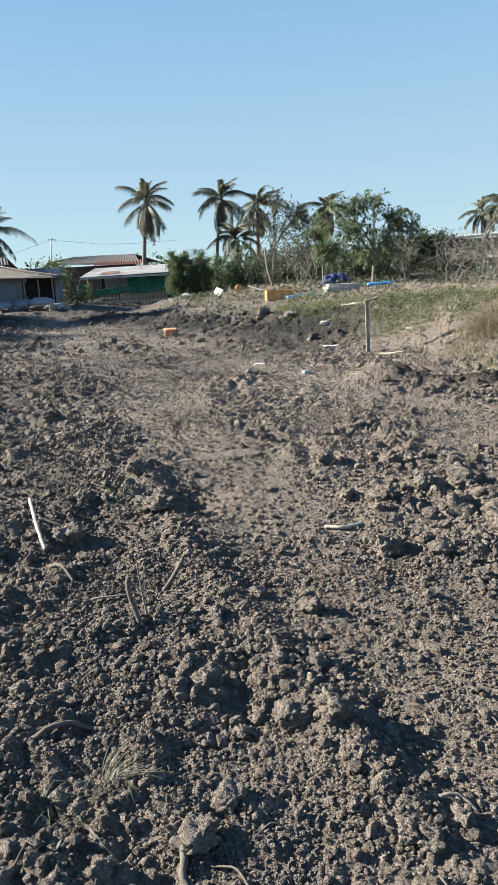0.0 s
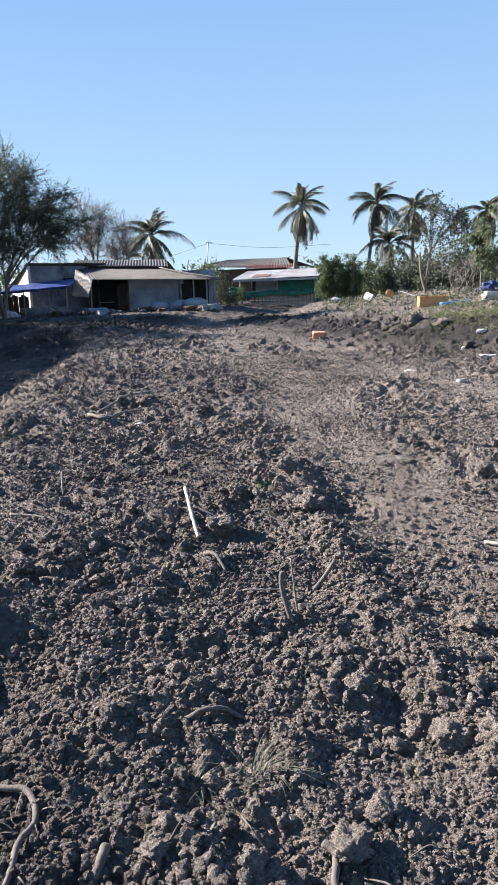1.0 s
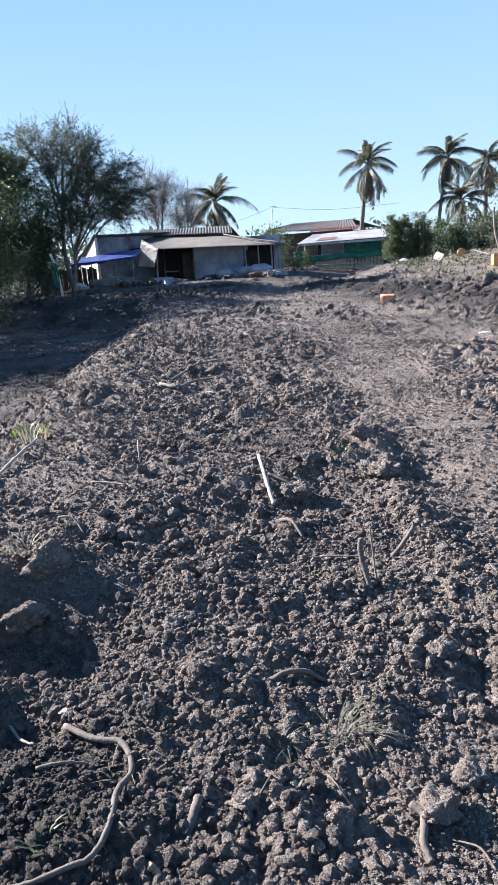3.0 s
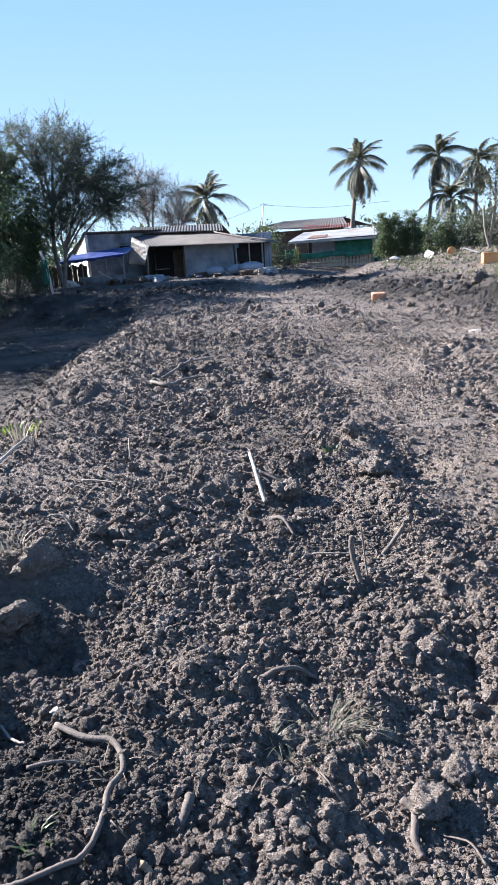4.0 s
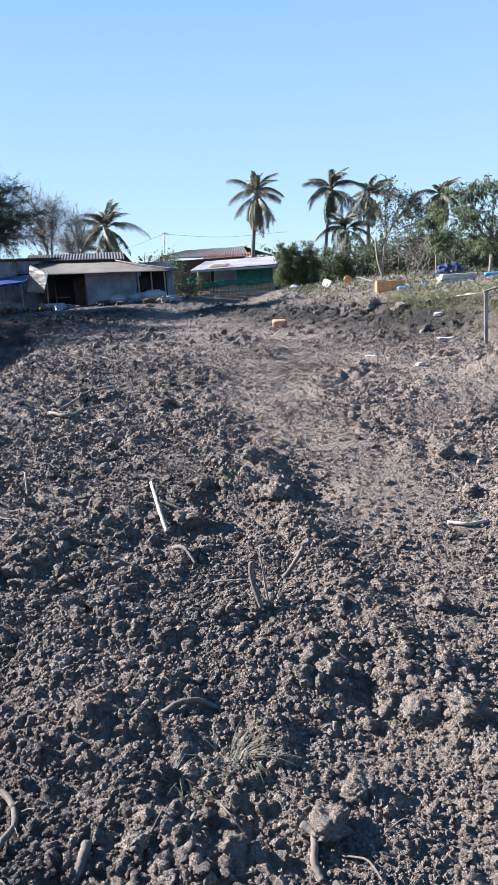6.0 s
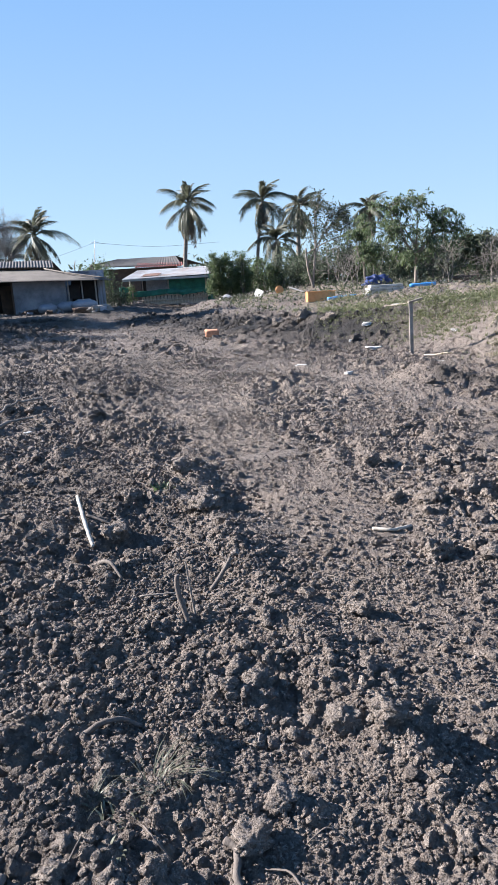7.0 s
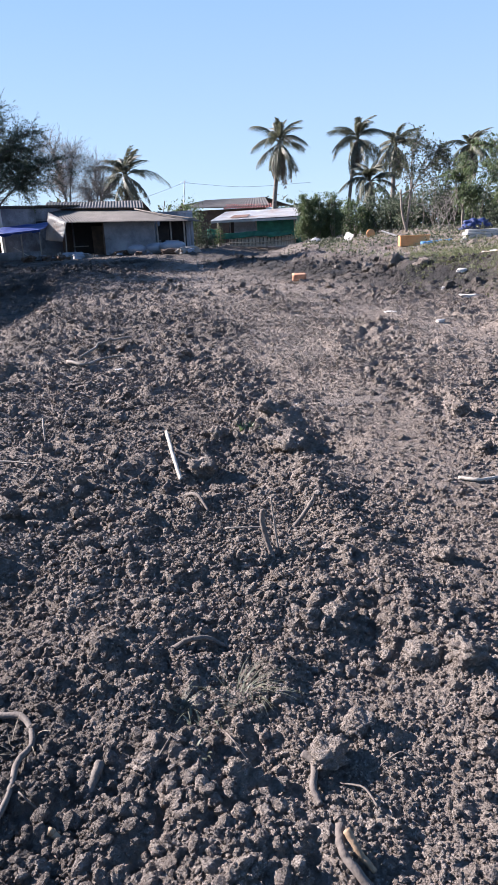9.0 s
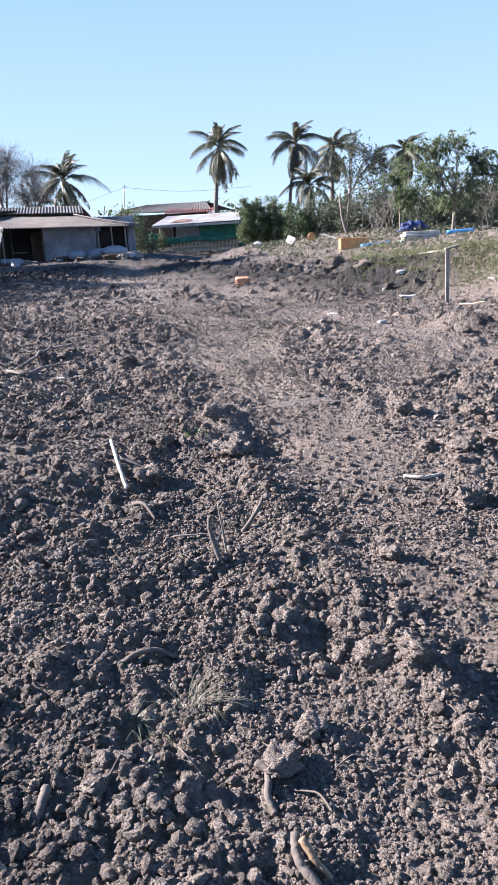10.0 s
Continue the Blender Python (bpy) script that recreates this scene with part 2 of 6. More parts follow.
def tube_arrays(points, radii, sides=8, lump=0.0, rng=None):
    """Verts and quads of a tapered tube along points, closed at both ends by shrinking rings."""
    pts = np.asarray(points, float)
    radii = np.asarray(radii, float)
    pts = np.vstack([pts[:1], pts, pts[-1:]])
    radii = np.concatenate([[radii[0] * 0.05], radii, [radii[-1] * 0.05]])
    way = np.gradient(pts[1:-1], axis=0)
    way = np.vstack([way[:1], way, way[-1:]])
    way /= np.linalg.norm(way, axis=1)[:, None] + 1e-9
    ref = np.array([0.31, 0.17, 0.93]) if abs(way[:, 2]).mean() < 0.8 else np.array([0.96, 0.21, 0.13])
    a = np.cross(way, ref)
    a /= np.linalg.norm(a, axis=1)[:, None] + 1e-9
    b = np.cross(way, a)
    ang = np.linspace(0, 2 * np.pi, sides, endpoint=False)
    r = radii[:, None] * np.ones(sides)
    if lump and rng is not None:
        r = r * (1 + lump * rng.uniform(-1, 1, r.shape))
    ring = pts[:, None] + r[..., None] * (np.cos(ang)[None, :, None] * a[:, None] + np.sin(ang)[None, :, None] * b[:, None])
    n = len(pts)
    i, j = np.meshgrid(np.arange(n - 1), np.arange(sides), indexing="ij")
    k = (j + 1) % sides
    faces = np.stack([i * sides + j, i * sides + k, (i + 1) * sides + k, (i + 1) * sides + j], -1).reshape(-1, 4)
    return ring.reshape(-1, 3), faces


def join(pieces):
    verts, faces, base = [], [], 0
    for v, f in pieces:
        verts.append(v)
        faces.append(np.asarray(f) + base)
        base += len(v)
    return np.vstack(verts), np.vstack(faces)


def smooth_line(points, n):
    """n points on a smooth curve through the given ones."""
    p = np.asarray(points, float)
    if len(p) == 2:
        return p[0] + (p[1] - p[0]) * np.linspace(0, 1, n)[:, None]
    q = np.vstack([2 * p[0] - p[1], p, 2 * p[-1] - p[-2]])
    out = []
    for u in np.linspace(0, len(p) - 1 - 1e-6, n):
        i, t = int(u), u - int(u)
        a, b, c, d = q[i : i + 4]
        out.append(0.5 * (2 * b + (c - a) * t + (2 * a - 5 * b + 4 * c - d) * t * t + (3 * b - a - 3 * c + d) * t**3))
    return np.array(out)


# ---- the ground's height ----
def hash01(i, j, seed):
    n = (i.astype(np.int64) * 374761393 + j.astype(np.int64) * 668265263 + seed * 1442695041) & 0xFFFFFFFF
    n = ((n ^ (n >> 13)) * 1274126177) & 0xFFFFFFFF
    n = ((n ^ (n >> 16)) * 2246822519) & 0xFFFFFFFF
    return ((n ^ (n >> 15)) & 0xFFFFFF) / float(0x1000000)


def value_noise(x, y, seed):
    i, j = np.floor(x).astype(np.int64), np.floor(y).astype(np.int64)
    u, v = x - i, y - j
    u, v = u * u * u * (u * (u * 6 - 15) + 10), v * v * v * (v * (v * 6 - 15) + 10)
    a, b, c, d = (hash01(i + p, j + q, seed) for p, q in ((0, 0), (1, 0), (0, 1), (1, 1)))
    return (a * (1 - u) + b * u) * (1 - v) + (c * (1 - u) + d * u) * v - 0.5


def fbm(x, y, seed, octaves=4, gain=0.5):
    total, amp = 0, 1
    for k in range(octaves):
        total = total + amp * value_noise(x * 2.03**k + 17 * k, y * 2.03**k - 9 * k, seed + k)
        amp *= gain
    return total


def lumps(x, y, size, seed, fill=0.75):
    """Height, 0 to 1, of rounded clods packed at that spacing."""
    wx = x / size + 0.35 * fbm(x / size * 1.7, y / size * 1.7, seed + 50, 2)
    wy = y / size + 0.35 * fbm(x / size * 1.7 + 40, y / size * 1.7, seed + 60, 2)
    i, j = np.floor(wx).astype(np.int64), np.floor(wy).astype(np.int64)
    best = np.zeros_like(wx)
    for p in (-1, 0, 1):
        for q in (-1, 0, 1):
            cx, cy = i + p + 0.15 + 0.7 * hash01(i + p, j + q, seed), j + q + 0.15 + 0.7 * hash01(i + p, j + q, seed + 1)
            s = hash01(i + p, j + q, seed + 2)
            r = 0.32 + 0.42 * s
            h = np.sqrt(np.maximum(0, 1 - ((wx - cx) ** 2 + (wy - cy) ** 2) / r**2)) * r
            best = np.maximum(best, np.where(hash01(i + p, j + q, seed + 3) < fill, h, 0))
    return best


def billow(x, y, seed, octaves=4, gain=0.5):
    """0 to about 1: rounded heaps that meet in sharp creases."""
    wx, wy = x + 0.4 * fbm(x * 0.9, y * 0.9, seed + 30, 2), y + 0.4 * fbm(x * 0.9 + 31, y * 0.9, seed + 40, 2)
    total, amp, full = 0, 1, 0
    for k in range(octaves):
        total = total + amp * np.abs(2 * value_noise(wx * 2.1**k + 13 * k, wy * 2.1**k - 7 * k, seed + k))
        full, amp = full + amp, amp * gain
    return total / full


def step(a, b, x):
    t = np.clip((x - a) / (b - a), 0, 1)
    return t * t * (3 - 2 * t)


def line_distance(x, y, line):
    best = np.full(np.shape(x), 1e9)
    for (ax, ay), (bx, by) in zip(line[:-1], line[1:]):
        t = np.clip(((x - ax) * (bx - ax) + (y - ay) * (by - ay)) / ((bx - ax) ** 2 + (by - ay) ** 2), 0, 1)
        best = np.minimum(best, np.hypot(x - ax - t * (bx - ax), y - ay - t * (by - ay)))
    return best


TRACKS = [([(-1.05, 5.3), (-0.5, 4.45), (-0.12, 3.6), (0.1, 3.0), (0.4, 2.4), (0.62, 1.8), (0.75, 0.6)], 0.42),
          ([(-12.6, 33), (-5.9, 17.1), (-2.6, 9.8), (-1.65, 6.9), (-1.1, 5.6)], 0.55),
          ([(6, 3.5), (1.5, 5.8), (1.1, 7.3), (0.4, 9.0), (-0.6, 11.1), (-1.6, 13.0), (-4.2, 18), (-11.3, 34)], 0.6)]
RIDGE = [(-1.57, 5.1), (-1.16, 4.25), (-0.88, 3.54), (-0.67, 3.0), (-0.38, 2.5), (-0.15, 2.05), (0.1, 1.6)]


def foot_of_bank(y):
    return np.interp(y, [-40, 0, 5, 8, 10.3, 13.8, 15.5, 19, 24, 30, 40, 60], [9, 5.6, 4.2, 3.1, 2.35, 1.15, 0.35, -2.2, -5.3, -8.6, -10.5, -12])


def edge_of_pit(y):
    return np.interp(y, [-40, 0, 2.5, 4.2, 6.5, 11.2, 19.6, 60], [-6, -4.6, -4.3, -4.45, -5.5, -7.8, -11.6, -30])


def looseness(x, y):
    """0 on ground pressed by tracks, 1 on loose clods."""
    m = np.ones_like(x)
    wobble = 0.3 * fbm(x * 0.9, y * 0.9, 300, 3)
    for line, width in TRACKS:
        m = np.minimum(m, 0.32 + 0.68 * step(width * 0.3, width * 1.5, line_distance(x, y, line) + wobble * (0.6 + 0.05 * y)))
    pit = step(0.9, 1.9, edge_of_pit(y) - x) * (1 - step(19.5, 22, y)) * step(3, 4.2, y)
    m = np.minimum(m, 1 - 0.93 * pit)
    bank = step(0.5, 1.6, x - foot_of_bank(y)) * (1 - step(15, 19, y))
    m = np.minimum(m, 1 - 0.72 * bank)
    patch = step(0.0, 0.35, fbm(x * 0.5 + 5, y * 0.5, 330, 3) + 0.22)
    return np.clip(m * (0.68 + 0.32 * patch), 0.0, 1)


def broad_height(x, y):
    """The lie of the land with no clods on it."""
    z = 0.10 * fbm(x * 0.35, y * 0.35, 11, 3) + 0.035 * fbm(x * 1.3, y * 1.3, 19, 3)
    into = (edge_of_pit(y) - x) * 0.86
    pit = step(-0.3, 1.3, into) * (1 - step(20.5, 23.5, y + 0.15 * (x + 15))) * step(2.0, 4.0, y + 0.3 * fbm(x, y, 5, 2))
    z = z * (1 - 0.8 * pit) - 0.58 * pit
    z = z + 0.34 * step(21.5, 24, y + 0.15 * (x + 15)) * step(-10, -14, x) + 0.30 * step(24, 37, y)
    beyond = (x - foot_of_bank(y)) * 0.78 + 0.25 * fbm(x * 0.7, y * 0.7, 71, 3)
    top = 0.86 + 0.018 * np.clip(y - 18, 0, 35)
    reach = step(17, 21, y)
    z = z + (top - 0.3 * step(24, 37, y)) * ((1 - 0.5 * reach) * step(0.0, 2.6, beyond) + 0.5 * reach * step(2.6, 8.0, beyond))
    spoil = np.exp(-((line_distance(x, y, [(-9.6, 31.5), (-6.4, 26.5), (-3.4, 22.4), (-1.2, 19.2)]) / 1.3) ** 2))
    z = z + 0.14 * spoil * (1 + 0.9 * fbm(x * 1.1, y * 1.1, 88, 3)) + 0.22 * spoil * lumps(x, y, 0.7, 89, 0.8)
    z = z + 0.24 * np.exp(-((np.hypot(x - 0.95, y - 9.7) / 0.42) ** 2)) + 0.13 * np.exp(-((line_distance(x, y, [(1.2, 9.3), (2.0, 8.9), (3.2, 8.2), (4.6, 7.3)]) / 0.28) ** 2))
    z = z + 0.055 * np.exp(-((line_distance(x, y, RIDGE) / 0.13) ** 2))
    for cx, cy, wx, wy, up in ((-2.05, 1.80, 0.30, 0.24, -0.17), (-2.62, 1.98, 0.24, 0.26, 0.14), (-2.5, 2.4, 0.4, 0.18, 0.09), (-1.92, 1.38, 0.24, 0.15, -0.12), (-2.3, 1.38, 0.2, 0.18, 0.12),
                               (-0.95, 4.3, 0.22, 0.25, -0.12), (-1.75, 3.35, 0.3, 0.2, -0.07), (-1.35, 3.6, 0.25, 0.2, -0.06), (-1.9, 2.75, 0.35, 0.2, -0.05), (0.95, 4.0, 0.3, 0.16, -0.07)):
        z = z + up * np.exp(-(((x - cx) / wx) ** 2) - ((y - cy) / wy) ** 2)
    z = z - 0.07 * np.exp(-(np.hypot((x + 1.0) / 0.3, (y - 5.6) / 0.2) ** 2))
    return z


def heaped(x, y):
    """How thickly clods are heaped, from fine crumb to tumbled clods."""
    return np.clip(0.62 + 1.9 * fbm(x * 0.85, y * 0.85, 205, 3), 0.12, 1.35)


def height(x, y):
    x, y = np.asarray(x, float), np.asarray(y, float)
    m, r = looseness(x, y), np.hypot(x, y)
    far, heap = np.clip(r / 5, 1, 1.7), heaped(x, y)
    z = broad_height(x, y)
    z = z + m * heap * np.clip(r / 5, 0.72, 1) * (0.040 * far * lumps(x, y, 0.42, 101, 0.5) + 0.035 * np.minimum(far, 1.4) * lumps(x, y, 0.19, 111, 0.45))
    z = z + m * (0.35 + 0.65 * heap) * np.minimum(far, 1.2) * 0.115 * (billow(x * 2.9, y * 2.9, 171, 4, 0.52) - 0.3)
    z = z + (0.30 + 0.7 * m) * np.minimum(far, 1.8) * (0.016 * lumps(x, y, 0.085, 121, 0.5) * heap + 0.010 * lumps(x, y, 0.042, 131, 0.7) + 0.022 * fbm(x * 7, y * 7, 141, 4))
    z = z + (0.35 + 0.65 * m) * 0.10 * np.clip((r - 3) / 6, 0, 1) * (np.abs(fbm(x * 3.1, y * 3.1, 161, 4, 0.6)) - 0.2)
    tread = np.sin((0.36 * x + 0.93 * y + 0.05 * fbm(x * 3, y * 3, 181, 2)) * 2 * np.pi / 0.105) * step(0.75, 0.4, m) * (1 - step(5.5, 7.5, r))
    z = z + 0.009 * tread
    near = r < 6
    z[near] += (0.75 + 0.25 * m[near]) * 0.011 * lumps(x[near], y[near], 0.021, 151, 0.8)
    return z


def spot(x, y, up=0.0):
    return Vector((x, y, float(height(np.array([x]), np.array([y]))[0]) + up))


# How dark the soil is: wet ground, plus painted shade in some areas.
def wet_and_shade(x, y):
    w = np.exp(-((line_distance(x, y, [(-9.6, 31.5), (-6.4, 26.0), (-3.2, 21.5), (-0.9, 18.6), (0.3, 17)]) / 2.0) ** 2)) * 0.95
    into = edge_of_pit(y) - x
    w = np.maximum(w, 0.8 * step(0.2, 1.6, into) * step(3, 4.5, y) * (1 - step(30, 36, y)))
    w = np.maximum(w, 0.75 * np.exp(-((line_distance(x, y, [(1.3, 9.3), (2.0, 8.9), (3.2, 8.2), (4.6, 7.3)]) / 0.3) ** 2)))
    w = np.maximum(w, 0.7 * np.exp(-((line_distance(x, y, [(-1.16, 5.4), (-0.7, 5.65)]) / 0.13) ** 2)))
    # Shade on the yard before the houses, painted as dark soil.
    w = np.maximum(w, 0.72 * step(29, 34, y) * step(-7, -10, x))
    # Painted darkening for the shade inside the near left hollow.
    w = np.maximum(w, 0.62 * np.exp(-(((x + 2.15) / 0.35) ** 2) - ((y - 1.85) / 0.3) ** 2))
    # Tree shade on the pit's far bank, put into the soil colour.
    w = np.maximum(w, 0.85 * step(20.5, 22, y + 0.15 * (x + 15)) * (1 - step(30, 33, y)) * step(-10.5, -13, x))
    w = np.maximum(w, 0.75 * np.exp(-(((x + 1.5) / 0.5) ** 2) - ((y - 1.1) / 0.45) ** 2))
    w = np.maximum(w, step(-0.2, -2.4, x) * (0.10 + 0.28 * step(-0.12, 0.25, fbm(x * 0.8, y * 0.8, 410, 3))))
    return np.clip(w + 0.5 * w * fbm(x * 1.5, y * 1.5, 400, 3), 0, 1)


def ground_sheet():
    """One sheet from underfoot to the horizon, finest where it lies near."""
    fine, wide = np.arange(-60, 27, 0.16), np.arange(27, 300, 1.2)
    ang = np.radians(np.concatenate([fine, wide]))
    rad = np.concatenate([np.geomspace(0.08, 0.95, 44), np.geomspace(0.962, 48, 560), np.geomspace(50, 2500, 36)])
    r, a = np.meshgrid(rad, ang, indexing="ij")
    x, y = r * np.sin(a), r * np.cos(a)
    z = height(x, y)
    z = z * (1 - step(55, 120, r)) + 0.9 * step(55, 120, r)
    n, k = r.shape
    i, j = np.meshgrid(np.arange(n - 1), np.arange(k), indexing="ij")
    j2 = (j + 1) % k
    faces = np.stack([i * k + j, (i + 1) * k + j, (i + 1) * k + j2, i * k + j2], -1).reshape(-1, 4)
    verts = np.stack([x, y, z], -1).reshape(-1, 3)
    centre = len(verts)
    me = mesh_of("ground", np.vstack([verts, [[0, 0, float(z[0].mean())]]]), faces, SOIL)
    wet_shade = me.attributes.new("wet_shade", "FLOAT", "POINT")
    wet_shade.data.foreach_set("value", np.append(wet_and_shade(x, y).ravel(), 0).astype(np.float32))
    return tagged(new("ground", me), "freshly dug brown clay field with clods and tracks", "ground", kind="structure")


ground_sheet()


# ---- loose clods ----
def rough_ball(level, seed, flat=0.8):
    """Verts and triangles of one broken lump of clay of radius about 1."""
    rng = random.Random(seed)
    bm = bmesh.new()
    bmesh.ops.create_icosphere(bm, subdivisions=level, radius=1)
    off = Vector((rng.uniform(-50, 50), rng.uniform(-50, 50), rng.uniform(-50, 50)))
    cuts = [(Vector((rng.gauss(0, 1), rng.gauss(0, 1), rng.gauss(0, 1))).normalized(), rng.uniform(0.5, 0.82)) for _ in range(8)]
    for v in bm.verts:
        p = v.co.copy()
        for way, d in cuts:
            over = p.dot(way) - d
            if over > 0:
                p -= way * over * 0.85
        p *= 1 + 0.34 * noise.noise(p * 1.2 + off) + 0.32 * noise.noise(p * 2.7 + off) + (0.30 * noise.noise(p * 6 + off) if level > 2 else 0) + (0.16 * noise.noise(p * 13 + off) if level > 3 else 0)
        v.co = Vector((p.x, p.y, p.z * flat))
    bm.verts.ensure_lookup_table()
    verts = np.array([v.co[:] for v in bm.verts])
    faces = np.array([[v.index for v in f.verts] for f in bm.faces])
    bm.free()
    return verts, faces


def scatter(name, x, y, radius, level, seed, sink=0.3):
    """One mesh of many lumps that lie on the ground at x, y."""
    rng = np.random.default_rng(seed)
    shapes = [rough_ball(level, seed * 31 + k) for k in range(10)]
    z = height(x, y) + radius * (0.65 - sink)
    pick = rng.integers(0, 10, len(x))
    turn, lean = rng.uniform(0, 2 * np.pi, len(x)), rng.uniform(-0.7, 0.7, len(x))
    wide = rng.uniform(0.75, 1.3, (len(x), 3))
    wet_shade = wet_and_shade(x, y)
    verts, faces, damp_shade, base = [], [], [], 0
    for k, (v, f) in enumerate(shapes):
        ids = np.nonzero(pick == k)[0]
        if not len(ids):
            continue
        p = v[None] * wide[ids][:, None] * radius[ids][:, None, None]
        c, s = np.cos(lean[ids])[:, None], np.sin(lean[ids])[:, None]
        px, pz = p[..., 0] * c - p[..., 2] * s, p[..., 0] * s + p[..., 2] * c
        c, s = np.cos(turn[ids])[:, None], np.sin(turn[ids])[:, None]
        qx, qy = px * c - p[..., 1] * s, px * s + p[..., 1] * c
        q = np.stack([qx + x[ids][:, None], qy + y[ids][:, None], pz + z[ids][:, None]], -1)
        verts.append(q.reshape(-1, 3))
        faces.append((f[None] + (base + np.arange(len(ids)) * len(v))[:, None, None]).reshape(-1, 3))
        damp_shade.append(np.repeat(wet_shade[ids], len(v)))
        base += len(ids) * len(v)
    me = mesh_of(name, np.vstack(verts), np.vstack(faces), SOIL, level > 2)
    me.attributes.new("wet_shade", "FLOAT", "POINT").data.foreach_set("value", np.concatenate(damp_shade).astype(np.float32))
    return new(name, me)


def spread(count, near, far, seed, power=1.0, floor=0.15, tidy=0.0, arc=None):
    """Random places between two distances in the field, fewer where tracks have pressed it."""
    rng = np.random.default_rng(seed)
    n = int(count * 4.5)
    a = np.radians(rng.uniform(*(arc or ((-60, 27) if near < 7 else (-50, 22))), n))
    r = np.sqrt(rng.uniform(near**2, far**2, n))
    x, y = r * np.sin(a), r * np.cos(a)
    clump = np.clip((0.6 + 1.5 * fbm(x * 2.2, y * 2.2, seed, 3)) * (heaped(x, y) if power > 0.6 else 1), 0.05 if power > 0.6 else 0.5, 1.2)
    keep = rng.uniform(0, 1, n) < np.maximum(floor * (1 - 0.93 * step(0.9, 1.9, edge_of_pit(y) - x) * (1 - step(19.5, 22, y)) * step(3, 4.2, y)), looseness(x, y) ** power) * clump
    if tidy:
        keep &= x < foot_of_bank(y) + tidy
    x, y = x[keep][:count], y[keep][:count]
    return x, y, rng


def clod_field(count, near, far, low, high, level, seed, power=1.0, floor=0.15, shape=2.2, tidy=0.0, arc=None):
    x, y, rng = spread(count, near, far, seed, power, floor, tidy, arc)
    radius = low + (high - low) * rng.uniform(0, 1, len(x)) ** shape
    ob = scatter("soil_clods", x, y, radius, level, seed)
    return tagged(ob, "loose crumbly brown clay clods strewn over the field", "soil clods", kind="stuff")


clod_field(44000, 0.8, 3.4, 0.004, 0.0125, 1, 41, 0.3, 0.6, 1.8)
clod_field(7000, 0.8, 3.6, 0.008, 0.026, 2, 42, 1.2, 0.06, 2.8)
clod_field(32000, 3.2, 7.5, 0.006, 0.020, 1, 44, 0.4, 0.5, 2.0)
clod_field(1900, 3.4, 7.5, 0.015, 0.050, 2, 45, 1.8, 0.02, 3.2)
clod_field(26000, 7.5, 16.0, 0.009, 0.030, 1, 46, 0.6, 0.4, 2.2, 0.6)
clod_field(800, 7.5, 16.0, 0.026, 0.075, 2, 47, 2.2, 0.01, 3.0, 0.6)
clod_field(9000, 16.0, 34.0, 0.018, 0.065, 1, 48, 0.8, 0.25, 2.2, 3.0)
clod_field(700, 16.0, 34.0, 0.05, 0.15, 2, 49, 2.0, 0.02, 2.6, 3.0)

clod_field(3000, 0.2, 4.0, 0.008, 0.02, 1, 51, 0.35, 0.6, 1.6, 0.0, (26, 302))
clod_field(1200, 0.2, 5.0, 0.012, 0.04, 1, 54, 0.8, 0.3, 2.2, 0.0, (26, 302))
clod_field(1500, 4.0, 9.0, 0.012, 0.034, 1, 55, 0.5, 0.5, 1.8, 0.0, (22, 310))
clod_field(1000, 8.0, 18.0, 0.02, 0.06, 1, 52, 0.8, 0.3, 1.8, 0.0, (22, 310))
clod_field(600, 0.1, 0.85, 0.008, 0.02, 1, 53, 0.5, 0.5, 1.8, 0.0, (-60, 27))

x, y, rng = spread(265, 0.85, 3.6, 43, 1.4, 0.04)
lump_meshes = []
for k in range(12):
    v, f = rough_ball(3, 430 + k)
    lump_meshes.append(mesh_of("soil_clod", v, f, SOIL))
z = height(x, y)
for k in range(len(x)):
    r = 0.015 + 0.021 * rng.uniform() ** 2.2
    ob = new("soil_clod", lump_meshes[k % 12])
    ob.matrix_basis = pose(x[k], y[k], z[k] + 0.25 * r, rng.uniform(-35, 35), rng.uniform(-35, 35), rng.uniform(0, 360)) @ Matrix.Diagonal((r * rng.uniform(0.8, 1.3), r * rng.uniform(0.8, 1.2), r, 1))
    tagged(ob, "small dry crumbly clay clod lying on the soil", "soil clod", "small clods")

